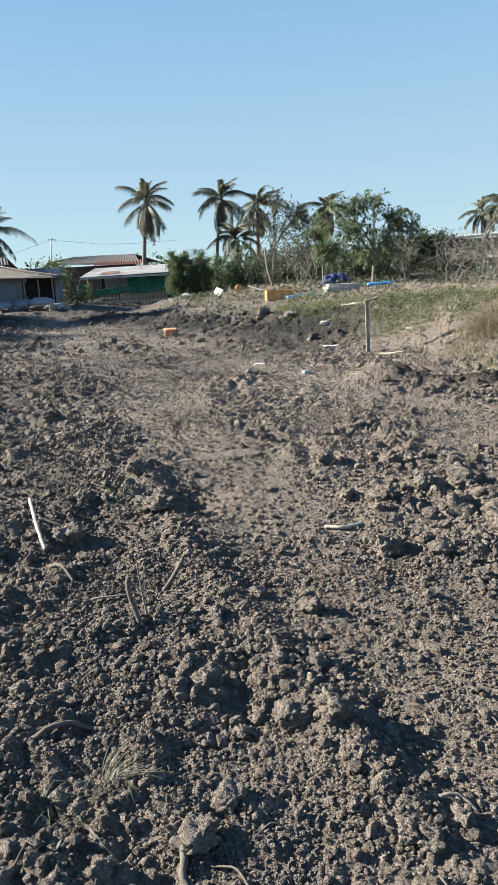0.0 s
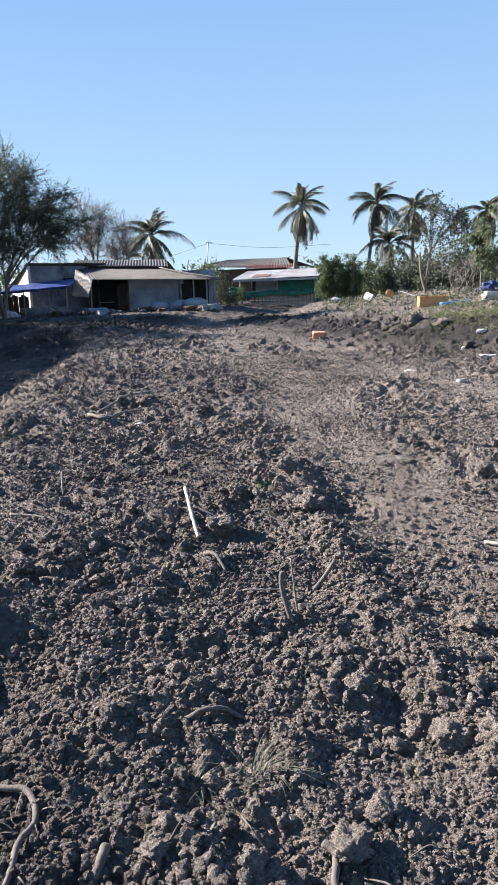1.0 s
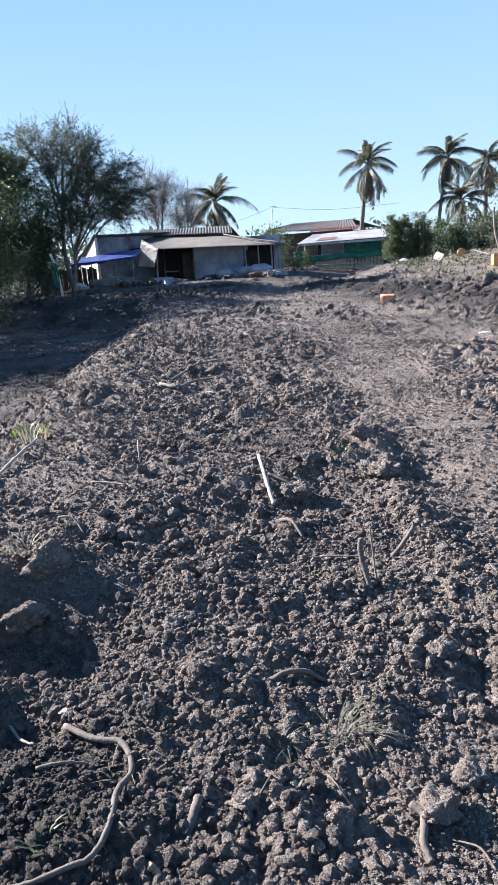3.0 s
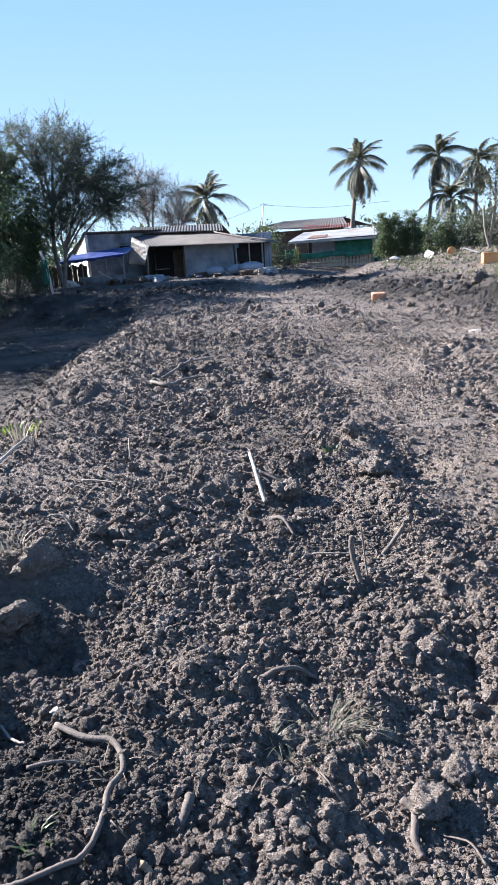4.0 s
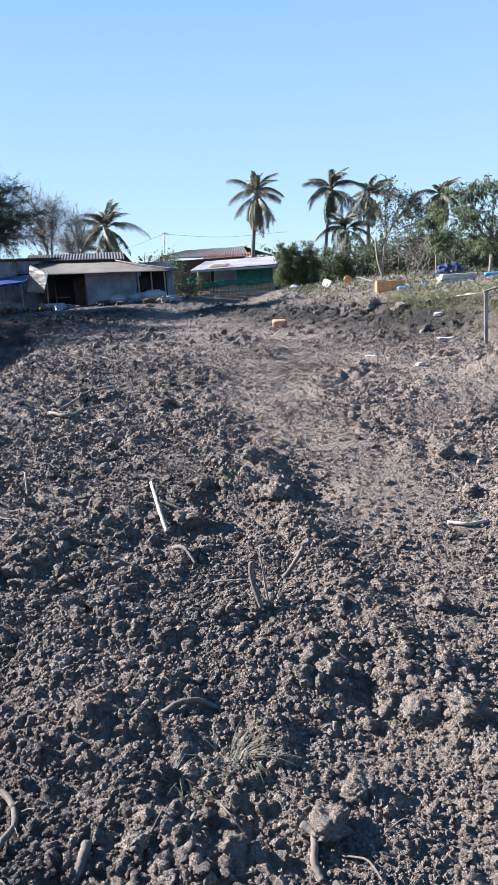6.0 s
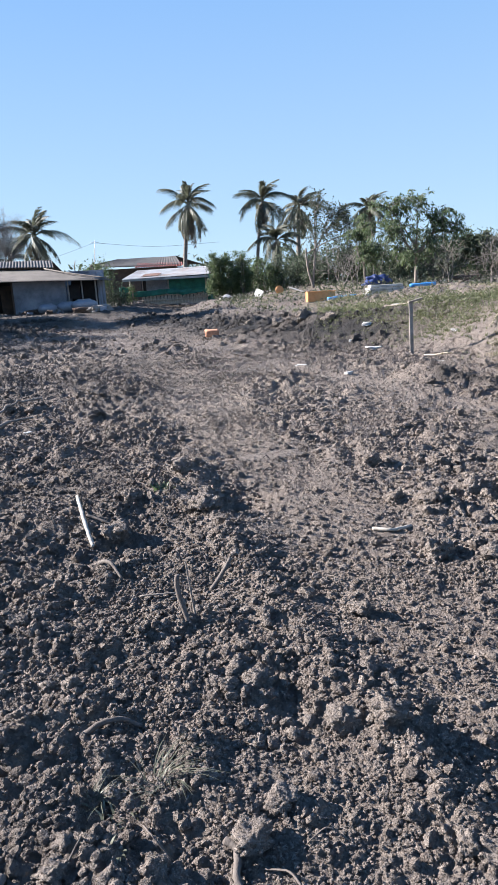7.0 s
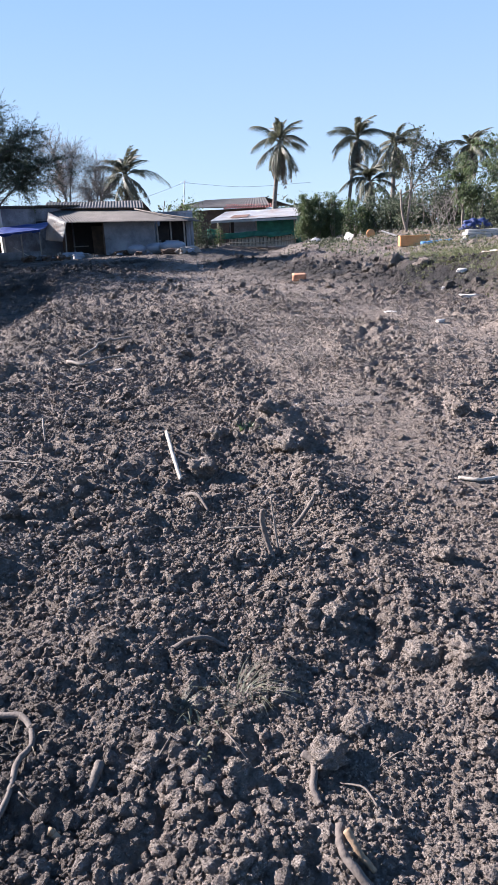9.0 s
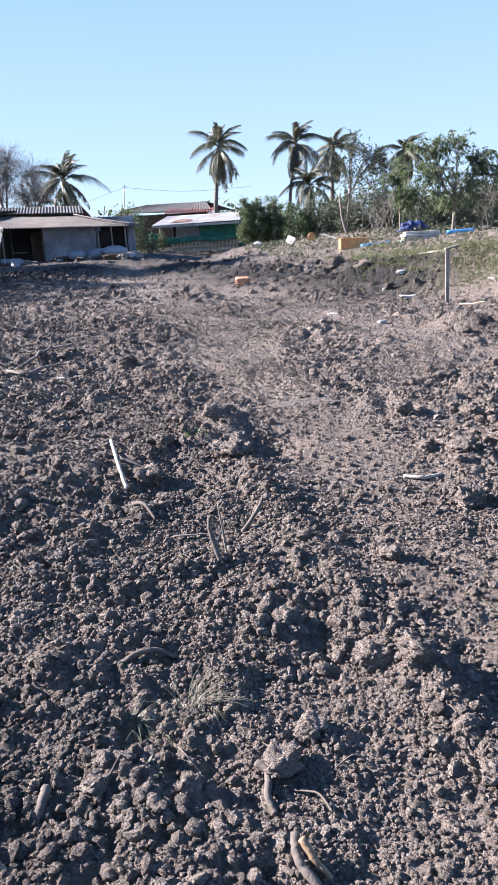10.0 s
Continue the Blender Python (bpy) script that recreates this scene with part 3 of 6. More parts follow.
# Large clods that lie out on their own: place and radius.
LARGE = [(-2.67, 4.69, 0.065), (-2.42, 2.75, 0.071), (-1.44, 4.72, 0.078), (-1.26, 4.1, 0.092), (-1.13, 3.99, 0.104), (-1.63, 3.65, 0.089), (-0.66, 2.09, 0.036), (-0.56, 2.16,
         0.05), (-0.72, 1.32, 0.042), (-0.48, 1.46, 0.062), (-0.98, 1.28, 0.039), (-1.61, 2.02, 0.048), (-1.25, 2.06, 0.042), (-1.67, 2.46, 0.049), (-2.41, 2.24, 0.116), (-2.28,
         1.92, 0.091), (-1.7, 4.24, 0.072), (-1.47, 2.46, 0.043), (-0.24, 1.96, 0.064), (-0.1, 1.95, 0.063), (-0.58, 2.65, 0.045), (-0.15, 2.71, 0.053), (-0.41, 2.85, 0.044),
         (0.32, 4.13, 0.076), (0.96, 3.75, 0.109), (0.97, 3.51, 0.086), (0.65, 4.38, 0.097), (0.89, 4.44, 0.116), (0.28, 3.41, 0.097), (0.11, 4.26, 0.07), (0.57, 3.34, 0.071),
         (0.51, 5.08, 0.101), (-0.03, 5.05, 0.09), (0.09, 1.49, 0.041), (0.14, 1.47, 0.045), (0.26, 1.56, 0.035), (-0.42, 1.6, 0.049), (0.05, 1.63, 0.038), (-0.04, 1.59, 0.034),
         (0.66, 2.45, 0.052)]
for k, (x, y, r) in enumerate(LARGE):
    v, f = rough_ball(4, 900 + k, 0.78)
    rng = random.Random(k)
    me = mesh_of("soil_clod", v * r * 0.95 * np.array([rng.uniform(0.95, 1.3), rng.uniform(0.85, 1.1), 1.0]), f, SOIL)
    ob = new("soil_clod", me)
    ob.matrix_basis = pose(*spot(x, y, r * 0.42), 0, 0, rng.uniform(0, 360))
    tagged(ob, "large dry crumbly clay clod lying on the dug soil", "soil clod", "large clods")


# ---- roots, sticks and weeds on the field ----
def stick(name, points, thick, material, label, category, lift=0.6, thin=0.6, seed=0, sides=9, ends=()):
    """A crooked stick or root that lies along the points (x, y and the height over the soil)."""
    rng = np.random.default_rng(seed)
    pts = smooth_line([(*p[:2], 0 if len(p) < 3 else p[2]) for p in points], max(8, 6 * len(points)))
    over = height(pts[:, 0], pts[:, 1])
    soft = np.convolve(np.pad(over, 6, mode="edge"), np.ones(13) / 13, "valid")
    pts[:, 2] += np.maximum(soft, over - thick * 1.2) + thick * lift
    pts[1:-1] += rng.normal(0, thick * 0.07, (len(pts) - 2, 3))
    radii = thick * np.linspace(1, thin, len(pts)) * rng.uniform(0.94, 1.06, len(pts))
    v, f = tube_arrays(pts, radii, sides, 0.06, rng)
    return tagged(new(name, mesh_of(name, v, f, material)), label, category)


stick("tree_root", [(-1.683, 1.395, 0.025), (-1.546, 1.365, 0.02), (-1.44, 1.369, 0.02), (-1.349, 1.277, 0.015), (-1.338, 1.186, 0.015), (-1.291, 1.07, 0.01), (-1.283, 0.981, 0.01), (-1.338, 0.915, 0.01), (-1.4, 0.861, 0.005), (-1.488, 0.819, 0.0)], 0.0108, ROOT, "long winding brown tree root on the soil", "root", seed=1)
stick("tree_root", [(-0.561, 1.438, 0.02), (-0.523, 1.415, 0.02), (-0.513, 1.339, 0.01), (-0.486, 1.297, 0)], 0.012, ROOT, "short bent brown root sticking out of the soil", "root", seed=2, thin=0.8)
stick("forked_root", [(-0.42, 1.19, 0.03), (-0.41, 1.14, 0.02), (-0.38, 1.105, 0.02), (-0.32, 1.07, 0.0)], 0.012, ROOT, "broken root with torn pale ends on the soil", "root", seed=3, thin=0.9)
stick("forked_root", [(-0.40, 1.17, 0.045), (-0.365, 1.14, 0.03), (-0.325, 1.125, 0.01)], 0.011, CUT_WOOD, "broken root with torn pale ends on the soil", "root", seed=4)
stick("wood_chip", [(-1.115, 1.253, 0.02), (-1.107, 1.199, 0.015), (-1.103, 1.155, 0)], 0.015, ROOT, "short brown root stub half buried in soil", "wood chip", seed=5, thin=0.7, lift=0.2)
stick("wood_chip", [(-1.14, 1.014, 0.01), (-1.123, 1.018, 0.01), (-1.092, 1.005, 0)], 0.010, CUT_WOOD, "short split piece of pale orange wood on the soil", "wood chip", seed=6, thin=0.85, lift=0.3)
stick("bleached_stick", [(-2.055, 4.134, 0.07), (-1.852, 3.73, 0.05), (-1.753, 3.557, 0.02), (-1.707, 3.493, 0)], 0.012, PEELED, "pale bleached stick leaning out of the soil", "stick", seed=7, thin=1.1)
stick("dark_stick", [(-1.84, 3.76, 0.05), (-1.75, 3.74, 0.03), (-1.66, 3.72, 0.0)], 0.011, ROOT, "short dark stick beside a bleached one", "stick", seed=8)
stick("root_stump", [(-0.925, 2.60, 0.0), (-0.955, 2.625, 0.07), (-0.975, 2.64, 0.14), (-0.975, 2.65, 0.20)], 0.0125, ROOT, "upright snapped root standing in the soil", "root", seed=9, thin=0.95, lift=0.0)
stick("twig", [(-0.905, 2.66, 0.0), (-0.925, 2.68, 0.12), (-0.945, 2.70, 0.25)], 0.0055, PALE_BARK, "thin upright twig standing in the soil", "twig", seed=10, lift=0.0)
stick("root_stump", [(-0.89, 2.95, 0.0), (-0.84, 3.0, 0.05), (-0.80, 3.05, 0.10)], 0.012, ROOT, "short slanting root standing in the soil", "root", seed=11, thin=0.9, lift=0.0)
stick("twig", [(-1.22, 2.83, 0.02), (-1.13, 2.84, 0.03), (-1.03, 2.86, 0.04)], 0.0055, PALE_BARK, "thin dry twig lying across the soil", "twig", seed=12)
stick("bleached_stick", [(-0.059, 3.761, 0.0), (0.052, 3.729, 0.01), (0.17, 3.826, 0.0)], 0.0115, PEELED, "pale peeled stick lying on pressed soil", "stick", seed=13, thin=0.9)
stick("dead_branch", [(-4.455, 6.951, 0.02), (-4.171, 6.859, 0.02), (-4.219, 7.4, 0.02), (-4.047, 7.623, 0.02)], 0.022, PALE_BARK, "dry crooked branch lying on the soil", "branch", seed=14)
stick("dead_branch", [(-4.683, 7.679, 0.02), (-4.6, 8.002, 0.05), (-4.467, 8.187, 0.08), (-4.509, 8.888, 0.04)], 0.02, PALE_BARK, "dry crooked branch lying on the soil", "branch", seed=15)
stick("bleached_stick", [(-3.803, 3.365, 0.02), (-4.021, 3.894, 0.05), (-4.16, 4.311, 0.08)], 0.014, PEELED, "long pale stick on the edge of the pit", "stick", seed=16)
stick("twig", [(-3.0, 3.44, 0.02), (-2.86, 3.44, 0.03), (-2.71, 3.41, 0.02)], 0.0085, PALE_BARK, "dry twig lying on the clods", "twig", seed=17)
stick("twig", [(-2.73, 2.75, 0.03), (-2.64, 2.76, 0.05), (-2.55, 2.72, 0.02)], 0.007, PALE_BARK, "dry twig lying on the clods", "twig", seed=18)
stick("twig", [(-2.50, 2.28, 0.06), (-2.44, 2.24, 0.03), (-2.37, 2.18, 0.0)], 0.006, PALE_BARK, "dry twig lying on the clods", "twig", seed=19)
stick("twig", [(-3.10, 4.22, 0.10), (-3.04, 4.12, 0.05), (-3.0, 4.06, 0.0)], 0.009, PALE_BARK, "short pale twig standing in the clods", "twig", seed=20)
stick("tree_root", [(-1.127, 1.847, 0.01), (-1.072, 1.88, 0.03), (-1.009, 1.919, 0.03), (-0.946, 1.938, 0)], 0.0115, ROOT, "curved brown root half buried in clods", "root", seed=21)
stick("dark_stick", [(-1.52, 3.10, 0.03), (-1.44, 3.06, 0.03), (-1.36, 2.98, 0.0)], 0.012, ROOT, "short brown root piece among clods", "root", seed=22)
stick("twig", [(-1.95, 1.42, 0.02), (-1.85, 1.36, 0.03), (-1.76, 1.33, 0.01)], 0.006, PALE_BARK, "dry twig lying on the clods", "twig", seed=23)
stick("twig", [(-1.62, 1.18, 0.02), (-1.55, 1.22, 0.03), (-1.49, 1.26, 0.01)], 0.006, ROOT, "dry twig lying on the clods", "twig", seed=24)
stick("tree_root", [(-1.30, 0.80, 0.0), (-1.2, 0.83, 0.02), (-1.08, 0.82, 0.0)], 0.012, ROOT, "brown tree root crossing the soil", "root", seed=25)
stick("twig", [(0.20, 1.62, 0.01), (0.26, 1.63, 0.02), (0.31, 1.60, 0.0)], 0.007, PALE_BARK, "short dry twig on the soil", "twig", seed=26)
rng = random.Random(77)
for k in range(34):
    a, r = radians(rng.uniform(-50, 22)), rng.uniform(1.1, 7.5)
    x, y, t, n = r * math.sin(a), r * math.cos(a), rng.uniform(0, 6.3), rng.uniform(0.02, 0.06) * (1 + r * 0.12)
    stick("twig", [(x, y, 0.015), (x + n * math.cos(t), y + n * math.sin(t), 0.02 + 0.03 * rng.random()), (x + 2 * n * math.cos(t + 0.3), y + 2 * n * math.sin(t + 0.3), 0.005)], 0.0022 + 0.0012 * rng.random() + 0.0003 * r, ROOT, "thin dry rootlet lying on the clods", "twig", seed=100 + k, sides=5)


def blades(count, radius, length, width, seed, upright=0.6, bend=0.5):
    """Verts and quads of a tuft of bent grass blades round the origin."""
    rng = np.random.default_rng(seed)
    pieces = []
    for _ in range(count):
        a, r = rng.uniform(0, 6.283), radius * math.sqrt(rng.uniform())
        out = np.array([math.cos(a), math.sin(a), 0])
        side = np.array([-out[1], out[0], 0]) * width * rng.uniform(0.6, 1.3)
        n, lean = length * rng.uniform(0.5, 1.2), rng.uniform(0, 1 - upright)
        base = np.array([r * math.cos(a + 1), r * math.sin(a + 1), -0.01])
        t = np.linspace(0, 1, 4)[:, None]
        line = base + out * (n * (lean * t + bend * t**2 * rng.uniform(0.2, 1))) + np.array([0, 0, 1]) * n * (t * (1 - 0.4 * lean) - bend * 0.5 * t**2)
        taper = np.array([1, 0.9, 0.65, 0.12])[:, None]
        v = np.vstack([line - side * taper, line + side * taper])
        pieces.append((v, [[i, i + 1, i + 5, i + 4] for i in range(3)]))
    return join(pieces)


def weed(x, y, count, radius, length, width, seed, material, label, name="weed", upright=0.2, bend=0.8):
    v, f = blades(count, radius, length, width, seed, upright, bend)
    root = new(name)
    root.matrix_basis = pose(*spot(x, y, 0.015))
    tagged(part("grass", mesh_of("grass", v, f, material), root), kind="stuff")
    return tagged(root, label, "weed")


weed(-0.79, 1.63, 40, 0.06, 0.13, 0.0016, 1, WEED, "uprooted tuft of grey-green grass lying on soil", upright=0.02, bend=0.9)
weed(-0.98, 1.56, 24, 0.025, 0.10, 0.0014, 2, WEED, "dry spiky weed tuft on the soil", upright=0.1, bend=0.6)
weed(-0.89, 1.53, 16, 0.07, 0.04, 0.004, 3, WEED, "small leafy green weed among clods", upright=0.5)
weed(-0.85, 1.35, 10, 0.04, 0.04, 0.004, 4, WEED, "small leafy green weed among clods", upright=0.5)
weed(-1.5, 4.45, 30, 0.09, 0.09, 0.008, 5, LEAF, "small green weed in the loose soil", upright=0.5)
weed(-4.71, 4.86, 45, 0.2, 0.09, 0.010, 6, LEAF_BRIGHT, "yellow-green weed on the edge of the pit", upright=0.6, bend=0.4)
weed(-4.35, 4.5, 24, 0.12, 0.22, 0.006, 7, STRAW, "dry stalks on the edge of the pit", upright=0.6, bend=0.3)
weed(-2.55, 2.3, 40, 0.10, 0.16, 0.0022, 8, STRAW, "dry fibrous roots hanging from a clay mound")
weed(-1.38, 1.27, 14, 0.05, 0.06, 0.0013, 9, STRAW, "dry fibrous rootlets beside a root")
weed(-1.42, 0.98, 14, 0.05, 0.04, 0.004, 10, LEAF, "tiny green weed beside a root", upright=0.5)


def scrap(name, x, y, size, material, label, category, seed, up=0.0, turn=0.0, tilt=0.0, worn=1.0):
    """A worn block: a box with chipped, uneven faces."""
    bm = bmesh.new()
    bmesh.ops.create_cube(bm, size=1)
    bmesh.ops.bevel(bm, geom=list(bm.edges), offset=0.12, segments=1, affect="EDGES")
    bmesh.ops.triangulate(bm, faces=list(bm.faces))
    bmesh.ops.subdivide_edges(bm, edges=list(bm.edges), cuts=2, use_grid_fill=True)
    off = Vector((seed * 7.3, seed * 3.1, 0))
    for v in bm.verts:
        v.co *= 1 + worn * (0.55 * noise.noise(v.co * 1.6 + off) + 0.25 * noise.noise(v.co * 4.5 + off))
        v.co = Vector((v.co.x * size[0], v.co.y * size[1], (v.co.z + 0.4) * size[2]))
    ob = new(name, from_bm(name, bm, material))
    ob.matrix_basis = pose(*spot(x, y, up), tilt, 0, turn)
    return tagged(ob, label, category)


scrap("clay_brick", -4.2, 20.3, (0.42, 0.2, 0.22), BRICK, "broken orange clay block standing on the soil", "brick", 1, 0.0, 12, 8, 0.3)
for k, (x, y, w, d, h) in enumerate([(-0.98, 12.1, 0.26, 0.2, 0.03), (-0.14, 10.6, 0.16, 0.12, 0.06), (0.39, 17.4, 0.38, 0.3, 0.10), (1.25, 19.6, 0.42, 0.3, 0.14), (-0.02, 16.3, 0.14, 0.12, 0.10),
                                     (0.45, 15.0, 0.42, 0.3, 0.12), (-3.58, 6.54, 0.09, 0.07, 0.04), (-1.77, 1.5, 0.045, 0.03, 0.02), (2.1, 14.6, 0.22, 0.14, 0.07), (1.45, 11.9, 0.2, 0.1, 0.04)]):
    scrap("white_rubble", x, y, (w * 0.7, d * 0.7, h * 0.8), PALE_SCRAP, "small pale piece of rubble lying on the soil", "rubble", 20 + k, 0.02 if y < 3 else -0.01, 40 * k)
for k, (x, y, r) in enumerate([(-2.2, 20.6, 0.24), (-1.35, 20.2, 0.27), (-3.3, 21.9, 0.2), (-0.6, 18.9, 0.2)]):
    v, f = rough_ball(4, 950 + k, 0.9)
    ob = new("clay_lump", mesh_of("clay_lump", v * r * np.array([1.1, 0.8, 1.0]), f, SOIL))
    ob.matrix_basis = pose(*spot(x, y, 0.25 * r), 0, 0, 50 * k)
    tagged(ob, "large smooth lump of grey clay in the spoil bank", "clay lump")
scrap("wet_clay_slab", -0.93, 5.5, (0.62, 0.22, 0.05), SOIL, "flat smear of dark wet clay", "clay block", 60, 0.01, 28)


# ---- trees, palms and grass ----
def branches(base, way, length, radius, depth, rng, spread_by=0.6, droop=0.0, kids=3, curve=0.25, shrink=0.72):
    """Tapered limbs as (points, radii), and the twig ends with their directions."""
    limbs, tips = [], []

    def grow(p, d, n, r, level):
        pts, rad = [p.copy()], [r]
        for k in range(4):
            d = d + np.array(rng.normal(0, curve, 3)) * 0.5 + np.array([0, 0, -droop if level else 0.05])
            d = d / np.linalg.norm(d)
            p = p + d * n / 4
            pts.append(p.copy())
            rad.append(r * (1 - 0.14 * (k + 1)))
        limbs.append((np.array(pts), np.array(rad), level))
        if level >= depth:
            tips.append((pts[2], d))
            tips.append((p, d))
            return
        for k in range(kids + (1 if level == 0 else 0)):
            start = pts[-1] if k < 2 else pts[2 + int(rng.integers(0, 2))]
            side = np.array(rng.normal(0, 1, 3))
            side -= side.dot(d) * d
            side /= np.linalg.norm(side) + 1e-9
            out = d * (1 - 0.5 * spread_by) + side * spread_by * rng.uniform(0.7, 1.3)
            grow(start, out / np.linalg.norm(out), n * shrink * rng.uniform(0.8, 1.15), r * 0.52, level + 1)
            if level:
                tips.append((start, d))

    grow(np.array(base, float), np.array(way, float), length, radius, 0)
    return limbs, tips


def leaf_cloud(points, ways, count, size, aspect, spread_r, rng, hang=0.0, flat=0.0):
    """Verts and quads of separate folded leaves round the twig ends."""
    pts, dirs = np.asarray(points), np.asarray(ways)
    pick = rng.integers(0, len(pts), count)
    c = pts[pick] + rng.normal(0, spread_r, (count, 3)) * np.array([1, 1, 1 - flat])
    along = rng.normal(0, 1, (count, 3)) * 0.8 + dirs[pick] * 0.6 + np.array([0, 0, -hang])
    along /= np.linalg.norm(along, axis=1)[:, None]
    side = np.cross(along, rng.normal(0, 1, (count, 3)))
    side /= np.linalg.norm(side, axis=1)[:, None] + 1e-9
    fold = np.cross(along, side)
    n = size * rng.uniform(0.6, 1.35, count)[:, None]
    w = n * aspect
    v = np.stack([c, c + along * n * 0.5 + side * w * 0.5 + fold * w * 0.12, c + along * n, c + along * n * 0.5 - side * w * 0.5 + fold * w * 0.12], 1)
    return v.reshape(-1, 3), np.arange(count * 4).reshape(-1, 4)


def limb_mesh(name, limbs, material, rng, thinnest=0.0):
    return mesh_of(name, *join([tube_arrays(p, np.maximum(r, thinnest), (8, 6, 5, 4)[min(lv, 3)], 0.08, rng) if lv < 4 else tube_arrays(p[::2], np.maximum(r[::2], thinnest), 3) for p, r, lv in limbs]), material)


def tree(name, x, y, trunk_len, way, radius, depth, leaves, leaf_size, material, label, seed, aspect=0.4, cloud=0.35, hang=0.0, spread_by=0.6, droop=0.0,
         kids=3, curve=0.25, shrink=0.72, bark=BARK, stems=1, thinnest=0.006, category="tree", up=-0.08, clear=-1.0):
    rng = np.random.default_rng(seed)
    root = new(name)
    root.matrix_basis = pose(*spot(x, y, up))
    limbs, tips = [], []
    for k in range(stems):
        w = np.array(way, float) + (np.array([*rng.normal(0, 0.35, 2), 0]) if stems > 1 else 0)
        a, b = branches(np.array([*rng.normal(0, 0.12 * (stems > 1), 2), 0.0]), w / np.linalg.norm(w), trunk_len * rng.uniform(0.8, 1.1 if stems > 1 else 0.81), radius, depth, rng, spread_by, droop, kids, curve, shrink)
        limbs += [e for e in a if e[2] < 2 or e[0][-1][2] > clear]
        tips += [e for e in b if e[0][2] > clear]
    part("trunk", limb_mesh("trunk", limbs, bark, rng, thinnest), root)
    if leaves:
        v, f = leaf_cloud([p for p, _ in tips], [d for _, d in tips], leaves, leaf_size, aspect, cloud, rng, hang)
        part("crown", mesh_of("crown", v, f, material, False), root)
    return tagged(root, label, category)


def hedge(name, spots, leaves, size, material, label, seed, aspect=0.5, category="bush"):
    """A leafy mass without a clear trunk: stems and leaf clumps of uneven outline. Each spot: x, y, radius, height."""
    rng = np.random.default_rng(seed)
    x0, y0 = spots[0][:2]
    root = new(name)
    origin = spot(x0, y0)
    root.matrix_basis = pose(*origin)
    stems, centres = [], []
    for x, y, r, h in spots:
        for _ in range(6):
            top = np.array([x - x0 + rng.normal(0, r * 0.5), y - y0 + rng.normal(0, r * 0.5), h * rng.uniform(0.5, 0.95)])
            base = np.array([x - x0 + rng.normal(0, r * 0.25), y - y0 + rng.normal(0, r * 0.25), -0.15])
            mid = (top + base) / 2 + rng.normal(0, 0.12 * r, 3)
            stems.append((smooth_line([base, mid, top], 6), np.linspace(0.035, 0.008, 6), 1))
        for _ in range(46):
            u = rng.normal(0, 1, 3)
            u /= np.linalg.norm(u)
            u[2] = abs(u[2])
            k = rng.uniform(0.45, 1.0) ** 0.5 * (1 + 0.12 * rng.normal())
            centres.append(np.array([x - x0, y - y0, h * 0.12]) + u * k * np.array([r, r, h * 0.86]))
    for stem in stems:
        part("stem", limb_mesh("stem", [stem], BARK, rng), root)
    v, f = leaf_cloud(centres, [np.array([0, 0, 0.3])] * len(centres), leaves, size, aspect, 0.13 * spots[0][2] + 0.04, rng, 0.2)
    part("foliage", mesh_of("foliage", v, f, material, False), root)
    return tagged(root, label, category)


def frond_mesh(length, sag, seed, material, ragged=0.1, leaflet=0.27, limp=1.0):
    """One palm frond that grows along +x and arches down: a midrib and two rows of hanging leaflets."""
    rng = np.random.default_rng(seed)
    t = np.linspace(0, 1, 14)
    line = np.stack([length * (t - 0.26 * sag * t**2), 0.05 * length * rng.uniform(-1, 1) * t**2, length * (0.22 * t - sag * t**2.3)], 1)
    quads = [tube_arrays(line, np.linspace(0.04, 0.008, 14), 4)]
    for u in np.linspace(0.16, 0.99, 58):
        if rng.uniform() < ragged:
            continue
        i = min(int(u * 13), 12)
        p = line[i] + (line[i + 1] - line[i]) * (u * 13 - i)
        d = line[i + 1] - line[i]
        d /= np.linalg.norm(d)
        n = length * leaflet * math.sin(math.pi * (0.16 + 0.76 * u)) ** 0.6
        for s in (-1, 1):
            m = n * rng.uniform(0.7, 1.15)
            w = 0.017 + 0.011 * rng.uniform()
            out = np.array([0, s, 0]) * 0.6 + d * 0.7
            tip1 = p + out * m * 0.45 + np.array([0, 0, -m * 0.16 * limp])
            tip2 = p + out * m * 0.72 + np.array([0, 0, -m * rng.uniform(0.55, 0.9) * limp])
            a = d * w
            quads.append((np.array([p - a, p + a, tip1 + a, tip1 - a, tip2 + a * 0.15, tip2 - a * 0.15]), np.array([[0, 1, 2, 3], [3, 2, 4, 5]])))
    return mesh_of("frond", *join(quads), material, False)


